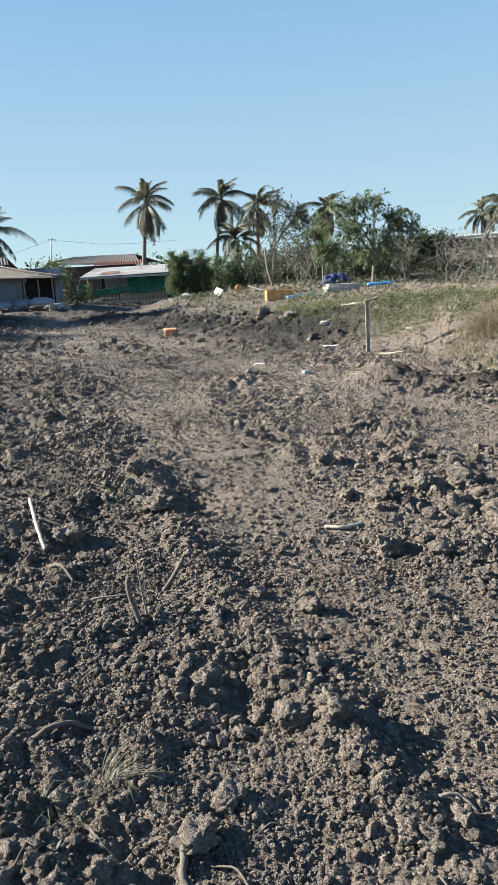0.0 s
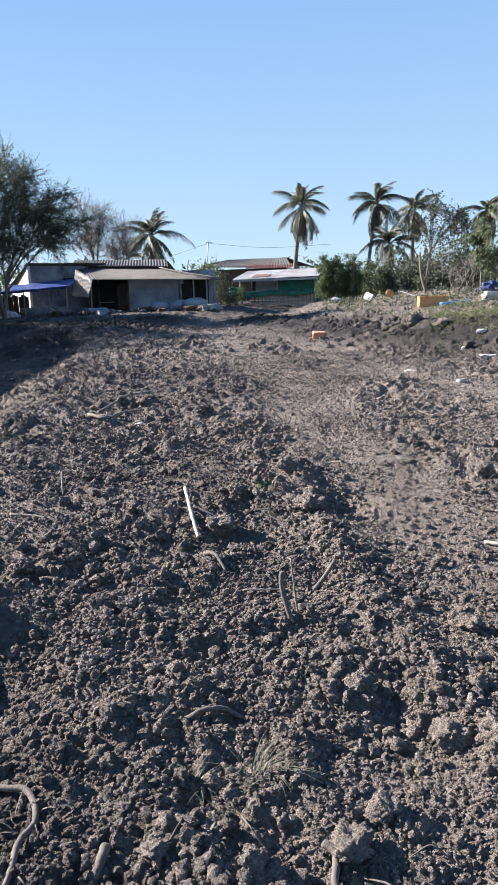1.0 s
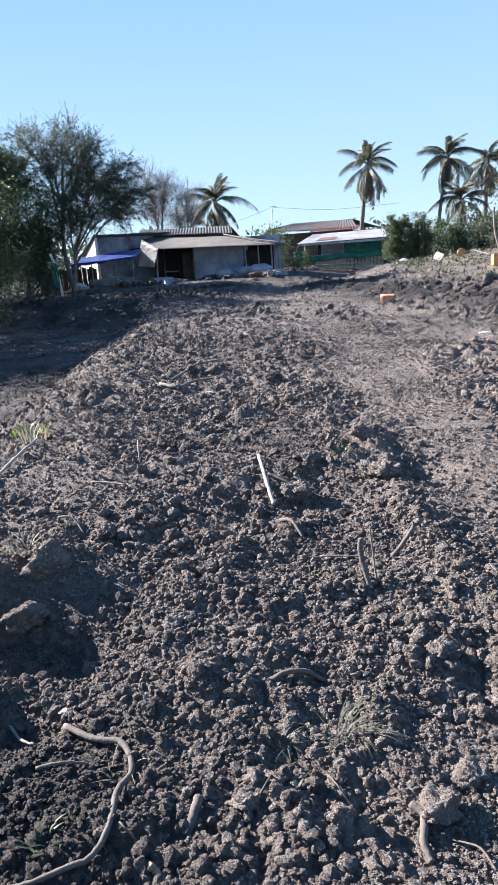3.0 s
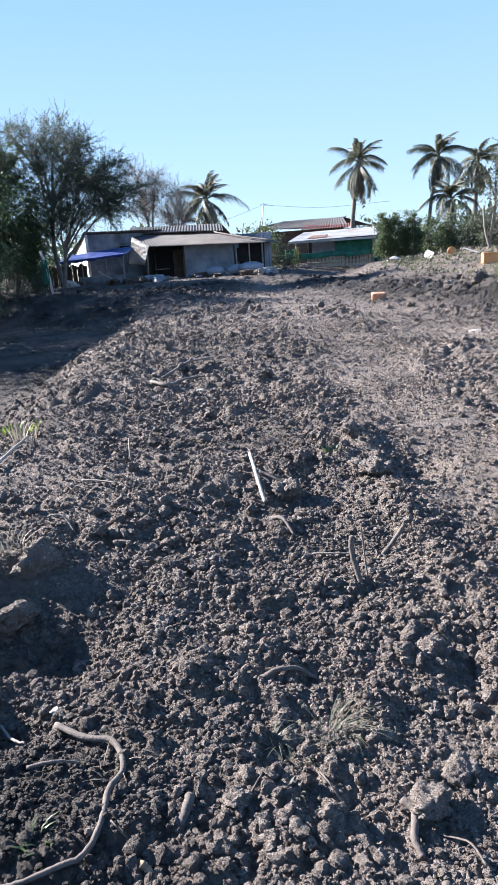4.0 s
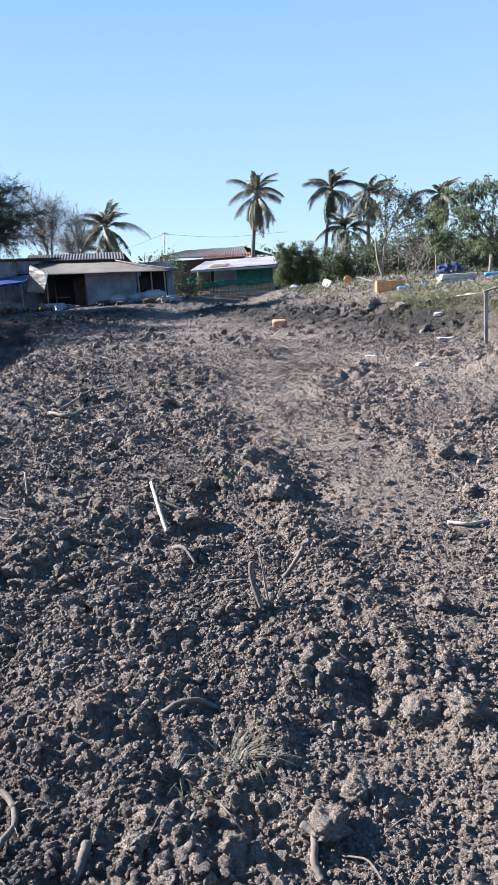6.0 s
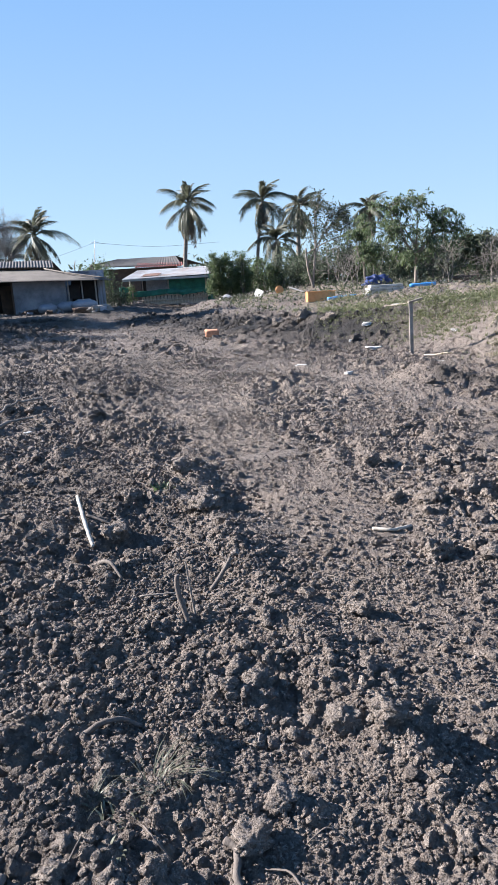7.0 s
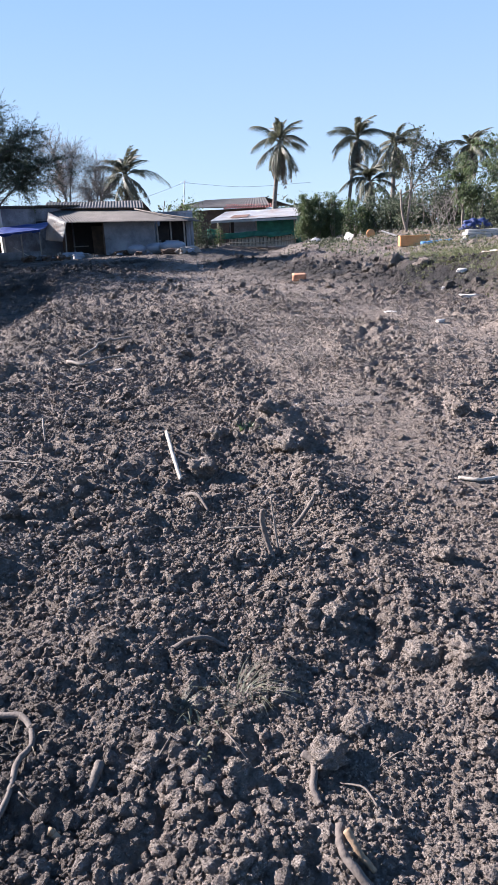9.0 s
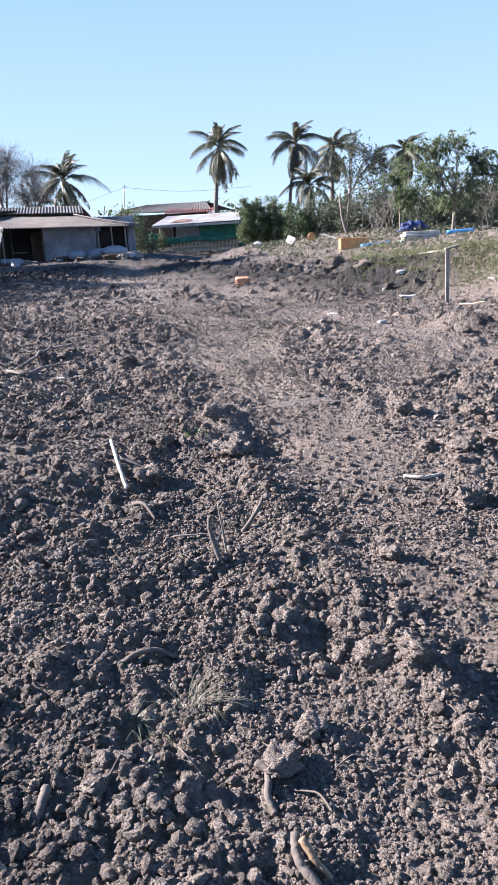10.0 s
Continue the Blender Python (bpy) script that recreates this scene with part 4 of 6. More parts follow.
def palm(x, y, crown_z, frond, seed, label, lean=(0.0, 0.0), count=22, dead=5, thick=0.16, sway=0.0, skirt=0.9):
    """A coconut palm: ringed trunk, young fronds upright, older ones arching out, the oldest hanging down the trunk."""
    rng = np.random.default_rng(seed)
    root = new("coconut_palm")
    foot = spot(x - lean[0], y - lean[1])
    root.matrix_basis = pose(*foot)
    tall = crown_z - foot.z
    line = smooth_line([(0, 0, -0.2), (lean[0] * 0.25, lean[1] * 0.25, tall * 0.4), (lean[0] * 0.7, lean[1] * 0.7, tall * 0.8), (lean[0], lean[1], tall)], 34)
    girth = np.linspace(thick * 1.25, thick * 0.75, 34) * (1 + 0.05 * (np.arange(34) % 2))
    part("trunk", mesh_of("trunk", *tube_arrays(line, girth, 10), BARK), root)
    tip = np.array([lean[0], lean[1], tall])
    kinds = [frond_mesh(frond * k, g, seed * 10 + i, PALM_LEAF, r, n, m) for i, (k, g, r, n, m) in enumerate([(0.68, 0.40, 0.1, 0.34, 0.5), (0.80, 0.70, 0.15, 0.32, 0.8), (1.0, 0.60, 0.1, 0.29, 1.0), (1.1, 0.90, 0.12, 0.29, 1.0), (1.05, 0.50, 0.2, 0.28, 0.9), (1.0, 0.32, 0.25, 0.27, 0.7)])]
    husk = frond_mesh(frond * skirt, 0.25, seed * 10 + 7, DRY_PALM, 0.3, 0.22, 0.5)
    for k in range(count):
        u = k / (count - 1)
        kind, lift = (int(rng.integers(0, 2)), rng.uniform(56, 88)) if u < 0.28 else (1 + int(rng.integers(0, 2)), rng.uniform(28, 58)) if u < 0.46 else (2 + int(rng.integers(0, 2)), rng.uniform(-5, 32)) if u < 0.66 else (4 + int(rng.integers(0, 2)), rng.uniform(-74, -18))
        turn = k * 2.399963 + rng.uniform(-0.8, 0.8)
        lift = lift + sway * math.cos(turn) * (1 if lift < 55 else 1.6)
        part("frond", kinds[kind], root, at=Matrix.Translation(tip) @ Euler((0, radians(-lift), turn), "XYZ").to_matrix().to_4x4() @ pose(0.05, 0, 0, rng.uniform(-45, 45)) @ Matrix.Diagonal((rng.uniform(0.75, 1.1), 1, rng.uniform(0.75, 1.3), 1)))
    for k in range(dead):
        part("dead_frond", husk, root, "brown dead frond hanging down" if k == 0 else "", Matrix.Translation(tip + np.array([0, 0, -0.1])) @ Euler((0, radians(rng.uniform(66, 86)), k * 2.4 + 0.4), "XYZ").to_matrix().to_4x4() @ Matrix.Diagonal((rng.uniform(0.75, 1.1), 1, 1, 1)))
    nut = rough_ball(2, seed, 1.1)
    nut_mesh = mesh_of("coconut", nut[0] * 0.11, nut[1], DRY_PALM)
    for i, a in enumerate(np.linspace(0, 5.6, 8)):
        part("coconut", nut_mesh, root, "", Matrix.Translation(tip + np.array([0.2 * math.cos(a), 0.2 * math.sin(a), -0.22 - 0.05 * (i % 3)])))
    return tagged(root, label, "palm tree")


palm(-12.05, 54.0, 8.0, 2.85, 1, "tall coconut palm with drooping fronds behind a shed", (0.75, 0), 26, 8, 0.16, 0.0, 1.1)
palm(-6.2, 54.1, 7.85, 2.45, 2, "tall slender coconut palm swept by wind", (0.7, 0.3), 24, 4, 0.12, 14)
palm(-3.5, 56.0, 7.4, 2.4, 3, "coconut palm rising out of shrubs", (0.2, 0), 25, 6)
palm(-5.0, 52.0, 4.75, 2.3, 4, "low coconut palm among dark shrubs", (0.2, 0), 28, 4)
palm(2.1, 57.0, 7.0, 2.2, 5, "coconut palm half hidden behind trees", (0.1, 0), 24, 4)
palm(-25.0, 54.0, 6.5, 3.15, 6, "coconut palm with long arching fronds behind a house", (0.2, 0), 30, 4, 0.17)
palm(11.6, 40.0, 4.85, 2.1, 7, "coconut palm with yellowing fronds beside a hut", (-0.2, 0), 32, 5)
palm(14.8, 59.0, 6.2, 2.0, 8, "distant coconut palm behind a wooden hut", (-0.2, 0), 18, 3)
palm(-31.5, 62.0, 5.2, 2.2, 9, "small distant coconut palm", (0.1, 0), 16, 2)


def crown_tree(name, x, y, label, seed, material, fork, girth, crowns, tips, twigs, twig_len, leaves, leaf, aspect, droop=0.2, hang=0.3, bark=BARK, lean=(0.0, 0.0), trunks=1, loose=0.35):
    """A tree whose limbs reach into the given crowns (x, y, z of the middle, half widths and half height, all in the world), with twigs that carry their leaves in rows."""
    rng = np.random.default_rng(seed)
    root = new(name)
    foot = spot(x, y, -0.08)
    root.matrix_basis = pose(*foot)
    foot = np.array(foot)
    mids = np.array([c[:3] for c in crowns]) - foot
    half = np.array([(c[3], c[3], c[4]) for c in crowns])
    share = half[:, 0] ** 2 * half[:, 2]
    tubes, stems, twig_lines = [], [], []
    for k in range(trunks):
        top = np.array([lean[0] + rng.normal(0, 0.3) * (trunks > 1), lean[1], fork * rng.uniform(0.85, 1.1)])
        line = smooth_line([(0.12 * k, 0, 0), top * 0.5 + rng.normal(0, 0.06, 3) * fork / 2, top], 9)
        stems.append(line)
        tubes.append(tube_arrays(line, np.linspace(girth, girth * 0.72, 9), 9, 0.08, rng))
    limbs = []
    for k, m in enumerate(mids):
        stem = stems[k % trunks]
        a = stem[int(rng.integers(5, 9))]
        mid = a + (m - a) * 0.5 + np.array([*rng.normal(0, 0.12, 2), 0.10 * np.linalg.norm(m - a)])
        limbs.append(smooth_line([a, mid, m + np.array([0, 0, 0.3 * half[k, 2]])], 10))
        tubes.append(tube_arrays(limbs[-1], np.linspace(girth * 0.55, girth * 0.16, 10), 6, 0.08, rng))
    for k in rng.choice(len(mids), tips, p=share**0.6 / (share**0.6).sum()):
        u = rng.normal(0, 1, 3)
        u /= np.linalg.norm(u)
        end = mids[k] + u * half[k] * rng.uniform(0.25, 1.0) ** 0.5 * (1 + loose * rng.normal() * 0.35)
        a = limbs[k][int(rng.integers(4, 10))]
        n = np.linalg.norm(end - a)
        line = smooth_line([a, (a + end) / 2 + np.array([0, 0, 0.16 * n]) + rng.normal(0, 0.06 * n, 3), end], 7)
        tubes.append(tube_arrays(line, np.linspace(girth * 0.15, 0.006, 7), 4))
        for _ in range(twigs):
            i = int(rng.integers(2, 7))
            d = (line[i] - line[i - 1]) / (np.linalg.norm(line[i] - line[i - 1]) + 1e-9) * 0.7 + rng.normal(0, 0.5, 3) + np.array([0, 0, 0.12])
            d /= np.linalg.norm(d)
            m = twig_len * rng.uniform(0.5, 1.25)
            t = np.linspace(0, 1, 4)[:, None]
            w = line[i] + d * m * t + np.array([0, 0, -droop * m]) * t**2
            twig_lines.append(w)
            if len(twig_lines) % 2:
                tubes.append(tube_arrays(w[::3], [0.009, 0.005], 3))
    part("trunk", mesh_of("trunk", *join(tubes), bark), root)
    w = np.array(twig_lines)
    t = np.linspace(0.12, 1, leaves)[None, :] * np.ones((len(w), 1)) * 2.999
    i = t.astype(int)
    row = np.arange(len(w))[:, None]
    a, b = w[row, i], w[row, i + 1]
    c = (a + (b - a) * (t - i)[..., None]).reshape(-1, 3)
    d = (b - a).reshape(-1, 3)
    d /= np.linalg.norm(d, axis=1)[:, None] + 1e-9
    count = len(c)
    side = np.cross(d, [0.0, 0.0, 1.0]) * np.where(np.arange(count) % 2, 1, -1)[:, None]
    along = side * 0.8 + d * 0.55 + rng.normal(0, 0.35, (count, 3)) + np.array([0, 0, -hang])
    along /= np.linalg.norm(along, axis=1)[:, None]
    across = np.cross(along, rng.normal(0, 0.6, (count, 3)) + np.array([0, 0, 1.0]))
    across /= np.linalg.norm(across, axis=1)[:, None] + 1e-9
    n = leaf * rng.uniform(0.6, 1.3, count)[:, None]
    fold = np.cross(along, across) * n * aspect * 0.15
    v = np.stack([c, c + along * n * 0.5 + across * n * aspect * 0.5 + fold, c + along * n, c + along * n * 0.5 - across * n * aspect * 0.5 + fold], 1)
    part("crown", mesh_of("crown", v.reshape(-1, 3), np.arange(count * 4).reshape(-1, 4), material, False), root)
    return tagged(root, label, "tree")


crown_tree("feathery_tree", -22.9, 30.4, "tall feathery dark green tree beside a house", 321, LEAF_DARK, 4.6, 0.13,
           [(-22.0, 30.4, 7.8, 1.1, 1.1), (-20.7, 30.2, 7.0, 1.1, 0.9), (-23.6, 30.6, 8.1, 1.4, 0.9), (-21.6, 30.5, 6.4, 1.3, 1.0), (-25.4, 30.5, 8.3, 1.5, 0.8), (-22.8, 30.3, 5.0, 1.0, 1.6), (-23.3, 30.4, 6.9, 1.0, 1.0)], 150, 11, 0.8, 20, 0.105, 0.28, -0.12, 0.1)
crown_tree("feathery_tree", -22.6, 29.9, "leaning feathery tree with branches over a roof", 322, LEAF_DARK, 2.6, 0.11,
           [(-21.0, 30.0, 5.5, 1.4, 1.0), (-19.3, 30.1, 5.4, 1.2, 0.8), (-18.1, 30.2, 4.7, 1.1, 0.7), (-21.8, 29.8, 4.0, 1.3, 0.9), (-19.8, 30.0, 4.2, 1.4, 0.7), (-18.9, 30.0, 6.4, 0.7, 0.4)], 185, 12, 0.75, 20, 0.105, 0.30, 0.1, 0.1, lean=(0.5, 0.0))
crown_tree("leafy_tree", -25.4, 29.6, "dense tall green tree at the edge of the pit", 323, LEAF, 2.4, 0.17,
           [(-25.4, 29.6, 3.4, 2.0, 1.9), (-25.2, 29.6, 6.6, 1.9, 1.7), (-27.6, 29.4, 4.6, 1.8, 2.4), (-23.7, 29.8, 4.4, 1.0, 2.4), (-27.0, 29.6, 7.6, 1.6, 1.4)], 240, 13, 0.75, 20, 0.13, 0.30, 0.35, 0.4)
crown_tree("leafy_tree", -28.2, 32.4, "broad green tree standing behind a thicket", 325, LEAF, 2.4, 0.17,
           [(-28.2, 32.4, 4.0, 1.1, 1.6), (-28.4, 32.4, 7.0, 1.1, 1.6), (-30.4, 32.5, 5.2, 1.1, 2.2)], 150, 11, 0.75, 16, 0.16, 0.32, 0.3, 0.4)
tree("leafy_tree", -29.5, 28.0, 4.0, (-0.1, 0, 1), 0.18, 5, 36000, 0.14, LEAF, "dense tall green tree at the edge of the pit", 324, 0.34, 0.3, 0.35, 0.62, 0.02, 3, 0.25, 0.74)
for k, (x, y, h) in enumerate([(-28.5, 25.5, 4.3), (-25.5, 21.5, 3.9), (-24.0, 16.5, 3.6), (-21.5, 11.5, 3.3)]):
    tree("leafy_tree", x, y, h, (0.05, 0, 1), 0.17, 4, 14000, 0.20, LEAF, "tall green tree standing beyond the pit", 240 + k, 0.4, 0.5, 0.3, 0.62, 0.02, 3, 0.25, 0.76)
hedge("thicket", [(-24.8, 28.8, 1.3, 4.6), (-26.8, 28.4, 1.6, 5.0), (-23.9, 29.4, 0.6, 3.0)], 42000, 0.10, LEAF, "dense green thicket under tall trees", 25, 0.3)
hedge("dry_scrub", [(-24.0, 27.6, 0.9, 1.4), (-25.6, 27.0, 1.1, 1.6), (-22.8, 28.3, 0.6, 1.0)], 3500, 0.15, LEAF_GREY, "dry grey scrub at the foot of trees", 26, 0.16)
crown_tree("bare_tree", -28.2, 50.0, "leafless grey tree with fine twigs", 27, DRY_TWIGS, 3.6, 0.15,
           [(-29.3, 50.0, 8.4, 1.5, 1.4), (-27.6, 50.1, 7.5, 1.7, 1.4), (-28.8, 49.9, 6.0, 1.9, 1.3)], 190, 12, 0.75, 9, 0.10, 0.13, -0.1, 0.0, TWIG)
crown_tree("bare_tree", -26.3, 51.0, "leafless grey tree with fine twigs", 28, DRY_TWIGS, 2.8, 0.13,
           [(-26.2, 51.0, 6.7, 1.5, 1.2), (-25.6, 51.0, 5.2, 1.2, 1.0), (-27.2, 51.0, 5.0, 1.6, 1.2)], 150, 12, 0.7, 9, 0.10, 0.13, -0.1, 0.0, TWIG)
tree("small_tree", -15.6, 43.6, 1.5, (0.05, 0, 1), 0.06, 3, 1900, 0.15, LEAF, "small green tree beside a shed", 29, 0.45, 0.28, 0.1, 0.7, 0.0, 3, 0.25, 0.75)
hedge("shrub", [(-16.0, 43.4, 0.8, 1.4), (-15.0, 43.9, 0.6, 1.2)], 1500, 0.15, LEAF_DARK, "dark green shrub beside a shed", 30)
hedge("vine_covered_bush", [(-8.35, 44.2, 0.62, 2.75), (-7.6, 44.4, 0.7, 2.8), (-6.75, 44.6, 0.65, 3.1)], 26000, 0.085, LEAF, "tall dense bush overgrown with vines", 31, 0.7)
crown_tree("pale_leafed_tree", -1.9, 39.5, "slim tree with sparse grey-green leaves", 32, LEAF_GREY, 2.6, 0.075,
           [(-1.4, 39.5, 5.7, 0.8, 0.8), (-0.2, 39.4, 4.9, 0.7, 0.7), (-2.5, 39.6, 4.8, 0.6, 0.8), (0.3, 39.5, 3.9, 0.5, 0.5), (-1.2, 39.4, 4.1, 0.9, 0.7)], 80, 7, 0.55, 8, 0.13, 0.5, 0.1, 0.2, PALE_BARK, trunks=2)
crown_tree("mango_tree", 3.05, 31.5, "young tree with long drooping green leaves", 33, LEAF, 2.2, 0.075,
           [(1.9, 31.5, 4.5, 0.9, 0.65), (3.1, 31.4, 4.55, 0.95, 0.6), (4.4, 31.5, 3.95, 0.75, 0.55), (1.1, 31.6, 3.7, 0.75, 0.55), (2.4, 31.3, 3.5, 0.95, 0.5), (3.7, 31.5, 3.2, 0.95, 0.45), (4.7, 31.5, 3.3, 0.5, 0.4), (2.7, 31.3, 2.5, 1.0, 0.4)], 115, 6, 0.4, 8, 0.22, 0.22, 0.3, 0.8)
crown_tree("dark_tree", 6.6, 36.4, "low spreading dark green tree on rough ground", 34, LEAF_DARK, 1.0, 0.09,
           [(5.8, 36.4, 2.9, 0.8, 0.6), (6.9, 36.5, 3.0, 0.8, 0.6), (7.9, 36.5, 2.7, 0.7, 0.55), (5.2, 36.3, 2.2, 0.6, 0.5), (7.2, 36.2, 2.2, 0.9, 0.4)], 110, 10, 0.4, 10, 0.15, 0.45, 0.2, 0.4)
crown_tree("mango_tree", 0.9, 33.8, "slender tree with long drooping green leaves", 36, LEAF, 1.6, 0.06,
           [(0.6, 33.8, 3.4, 0.5, 0.7), (1.3, 33.8, 2.7, 0.6, 0.5), (0.9, 33.7, 4.2, 0.4, 0.4)], 46, 6, 0.4, 9, 0.2, 0.26, 0.3, 0.7)
SHRUBS = [(-5.6, 46.0, 1.1, 2.6), (-4.0, 46.5, 1.2, 2.8), (-2.4, 45.0, 1.2, 2.5), (-0.6, 44.0, 1.3, 2.8), (0.8, 44.5, 1.2, 2.9), (2.2, 42.0, 1.2, 2.6), (3.8, 42.5, 1.4, 3.0), (5.4, 43.0, 1.4, 2.8), (7.0, 45.0, 1.5, 2.9), (8.6, 46.0, 1.5, 2.7), (10.0, 48.0, 1.3, 2.5), (14.0, 44.5, 1.5, 2.6), (16.5, 44.0, 1.8, 3.8)]
for k, s in enumerate(SHRUBS):
    hedge("shrub", [s, (s[0] + 0.7, s[1] + 0.6, s[2] * 0.8, s[3] * 0.85)], 3200, 0.16, LEAF_DARK if k % 4 else LEAF, "dark green shrub in a thick row" if k % 4 else "green shrub in a thick row", 200 + k)
for k, (x, y, h) in enumerate([(-0.2, 38.0, 1.0), (4.6, 33.0, 0.8), (6.4, 30.0, 0.9), (7.6, 29.0, 0.95), (5.6, 27.0, 0.75), (8.6, 33.0, 1.0), (0.6, 35.5, 0.9)]):
    tree("bare_shrub", x, y, h, (0.05, 0, 1), 0.03, 3, 160, 0.1, LEAF_GREY, "leafless grey shrub on rough ground", 60 + k, 0.4, 0.2, 0.0, 0.6, 0.0, 3, 0.25, 0.78, TWIG, 3, 0.006, "shrub")
tree("bare_shrub", 5.15, 17.8, 0.85, (-0.05, 0, 1), 0.028, 3, 60, 0.08, LEAF_GREY, "leafless pale shrub on the grassy bank", 70, 0.4, 0.2, 0.0, 0.5, -0.05, 3, 0.2, 0.8, PALE_BARK, 4, 0.005, "shrub")
hedge("green_bush", [(6.05, 17.6, 0.55, 1.3), (6.6, 18.0, 0.6, 1.2)], 2400, 0.10, LEAF_BRIGHT, "bright yellow-green bush on the bank", 71)
hedge("climber", [(-14.6, 45.6, 0.3, 1.5)], 500, 0.12, LEAF, "green creeper by the shed's post", 72)


def far_woods():
    rng = np.random.default_rng(5)
    pts = []
    for a in np.arange(-75, 45, 0.8):
        r = 95 + 12 * math.sin(a * 0.7)
        tall = 2.2 + 1.4 * math.sin(a * 1.7) + rng.uniform(0, 1.6)
        for _ in range(34):
            b = radians(a + rng.normal(0, 0.7))
            pts.append((r * math.sin(b) + rng.normal(0, 2), r * math.cos(b) + rng.normal(0, 2), 0.8 + tall * rng.uniform(0, 1)))
    v, f = leaf_cloud(pts, np.zeros((len(pts), 3)), 26000, 0.7, 0.6, 0.5, rng)
    return tagged(new("far_woods", mesh_of("far_woods", v, f, LEAF_DARK, False)), "distant low line of dark green trees", "woods", kind="stuff")


far_woods()


def grass_patch(name, region, count, length, width, material, label, seed, upright=0.65, bend=0.45, tufts=14):
    """Many tufts of grass on the ground inside a region, joined; region gives how thick they stand at x, y."""
    rng = np.random.default_rng(seed)
    (x0, x1, y0, y1), thick = region
    x, y = rng.uniform(x0, x1, count * 8), rng.uniform(y0, y1, count * 8)
    keep = rng.uniform(0, 1, len(x)) < thick(x, y)
    x, y = x[keep][:count], y[keep][:count]
    z = height(x, y)
    shapes = [blades(tufts, length * 0.3, length, width, seed * 9 + k, upright, bend) for k in range(8)]
    pieces = []
    for i in range(len(x)):
        v, f = shapes[i % 8]
        a, s = rng.uniform(0, 6.28), rng.uniform(0.6, 1.3)
        c, d = math.cos(a) * s, math.sin(a) * s
        pieces.append((np.stack([v[:, 0] * c - v[:, 1] * d + x[i], v[:, 0] * d + v[:, 1] * c + y[i], v[:, 2] * s + z[i]], 1), f))
    me = mesh_of(name, *join(pieces), material, False)
    return tagged(new(name, me), label, "grass", kind="stuff")


def past_foot(x, y):
    return (x - foot_of_bank(y)) * 0.78


grass_patch("bank_grass", ((-1, 9, 9, 26), lambda x, y: step(0.9, 1.7, past_foot(x, y)) * (1 - step(4.0, 6.0, past_foot(x, y))) * step(0.0, 0.3, fbm(x, y, 9, 3) + 0.28)), 1300, 0.17, 0.004, GRASS, "short green grass and weeds on the bank", 81, 0.45, 0.6, 18)
grass_patch("dry_grass", ((-2, 10, 9, 30), lambda x, y: step(1.0, 2.0, past_foot(x, y)) * step(0.0, 0.25, fbm(x, y, 19, 3) + 0.08)), 700, 0.17, 0.003, STRAW, "dry straw-coloured grass on the bank", 82)
grass_patch("tall_straw", ((2.6, 6.2, 11.4, 15.4), lambda x, y: np.exp(-(((x - 3.6 - 0.5 * (y - 12.9)) / 0.42) ** 2) - ((y - 12.9) / 0.75) ** 2)), 420, 0.58, 0.0035, STRAW, "tall dry straw grass hanging over the bank", 83, 0.2, 1.3, 22)
grass_patch("foot_grass", ((1.9, 5.0, 8.9, 12.0), lambda x, y: np.exp(-(((past_foot(x, y) - 0.45) / 0.35) ** 2)) * step(1.9, 2.6, x)), 150, 0.13, 0.002, GRASS, "thin dry green grass at the foot of the bank", 84, 0.8, 0.3)
grass_patch("foot_grass", ((1.9, 5.0, 8.9, 12.0), lambda x, y: np.exp(-(((past_foot(x, y) - 0.35) / 0.3) ** 2)) * step(1.9, 2.6, x)), 110, 0.12, 0.002, STRAW, "thin dry straw at the foot of the bank", 85, 0.8, 0.3)
grass_patch("slope_weeds", ((-1, 4, 12, 20), lambda x, y: np.exp(-(((past_foot(x, y) - 1.4) / 0.8) ** 2)) * step(0.05, 0.3, fbm(x * 1.4, y * 1.4, 29, 3) + 0.15)), 600, 0.08, 0.0035, GRASS, "sparse low weeds on the bare slope", 86)
grass_patch("village_grass", ((-9, 12, 24, 46), lambda x, y: step(1.5, 3.0, past_foot(x, y)) * step(0.0, 0.3, fbm(x * 0.5, y * 0.5, 39, 3) + 0.1)), 1300, 0.2, 0.006, GRASS, "rough grass between the trees", 87)
grass_patch("village_dry_grass", ((-9, 14, 20, 46), lambda x, y: step(1.5, 3.0, past_foot(x, y)) * step(0.0, 0.3, fbm(x * 0.5, y * 0.5, 49, 3) + 0.12)), 800, 0.2, 0.005, STRAW, "rough dry grass between the trees", 88)


def ground_cover(name, region, count, size, tall, material, label, seed):
    """Low leafy weeds: small leaves at all heights up to tall."""
    rng = np.random.default_rng(seed)
    (x0, x1, y0, y1), thick = region
    x, y = rng.uniform(x0, x1, count * 8), rng.uniform(y0, y1, count * 8)
    keep = rng.uniform(0, 1, len(x)) < thick(x, y)
    x, y = x[keep][:count], y[keep][:count]
    lift = tall * np.clip(0.5 + 1.2 * fbm(x * 1.8, y * 1.8, seed, 3), 0.1, 1.2)
    pts = np.stack([x, y, height(x, y) + lift * rng.uniform(0, 1, len(x))], 1)
    v, f = leaf_cloud(pts, np.tile([0, 0, 0.4], (len(pts), 1)), len(pts), size, 0.5, 0.03, rng)
    return tagged(new(name, mesh_of(name, v, f, material, False)), label, "weeds", kind="stuff")


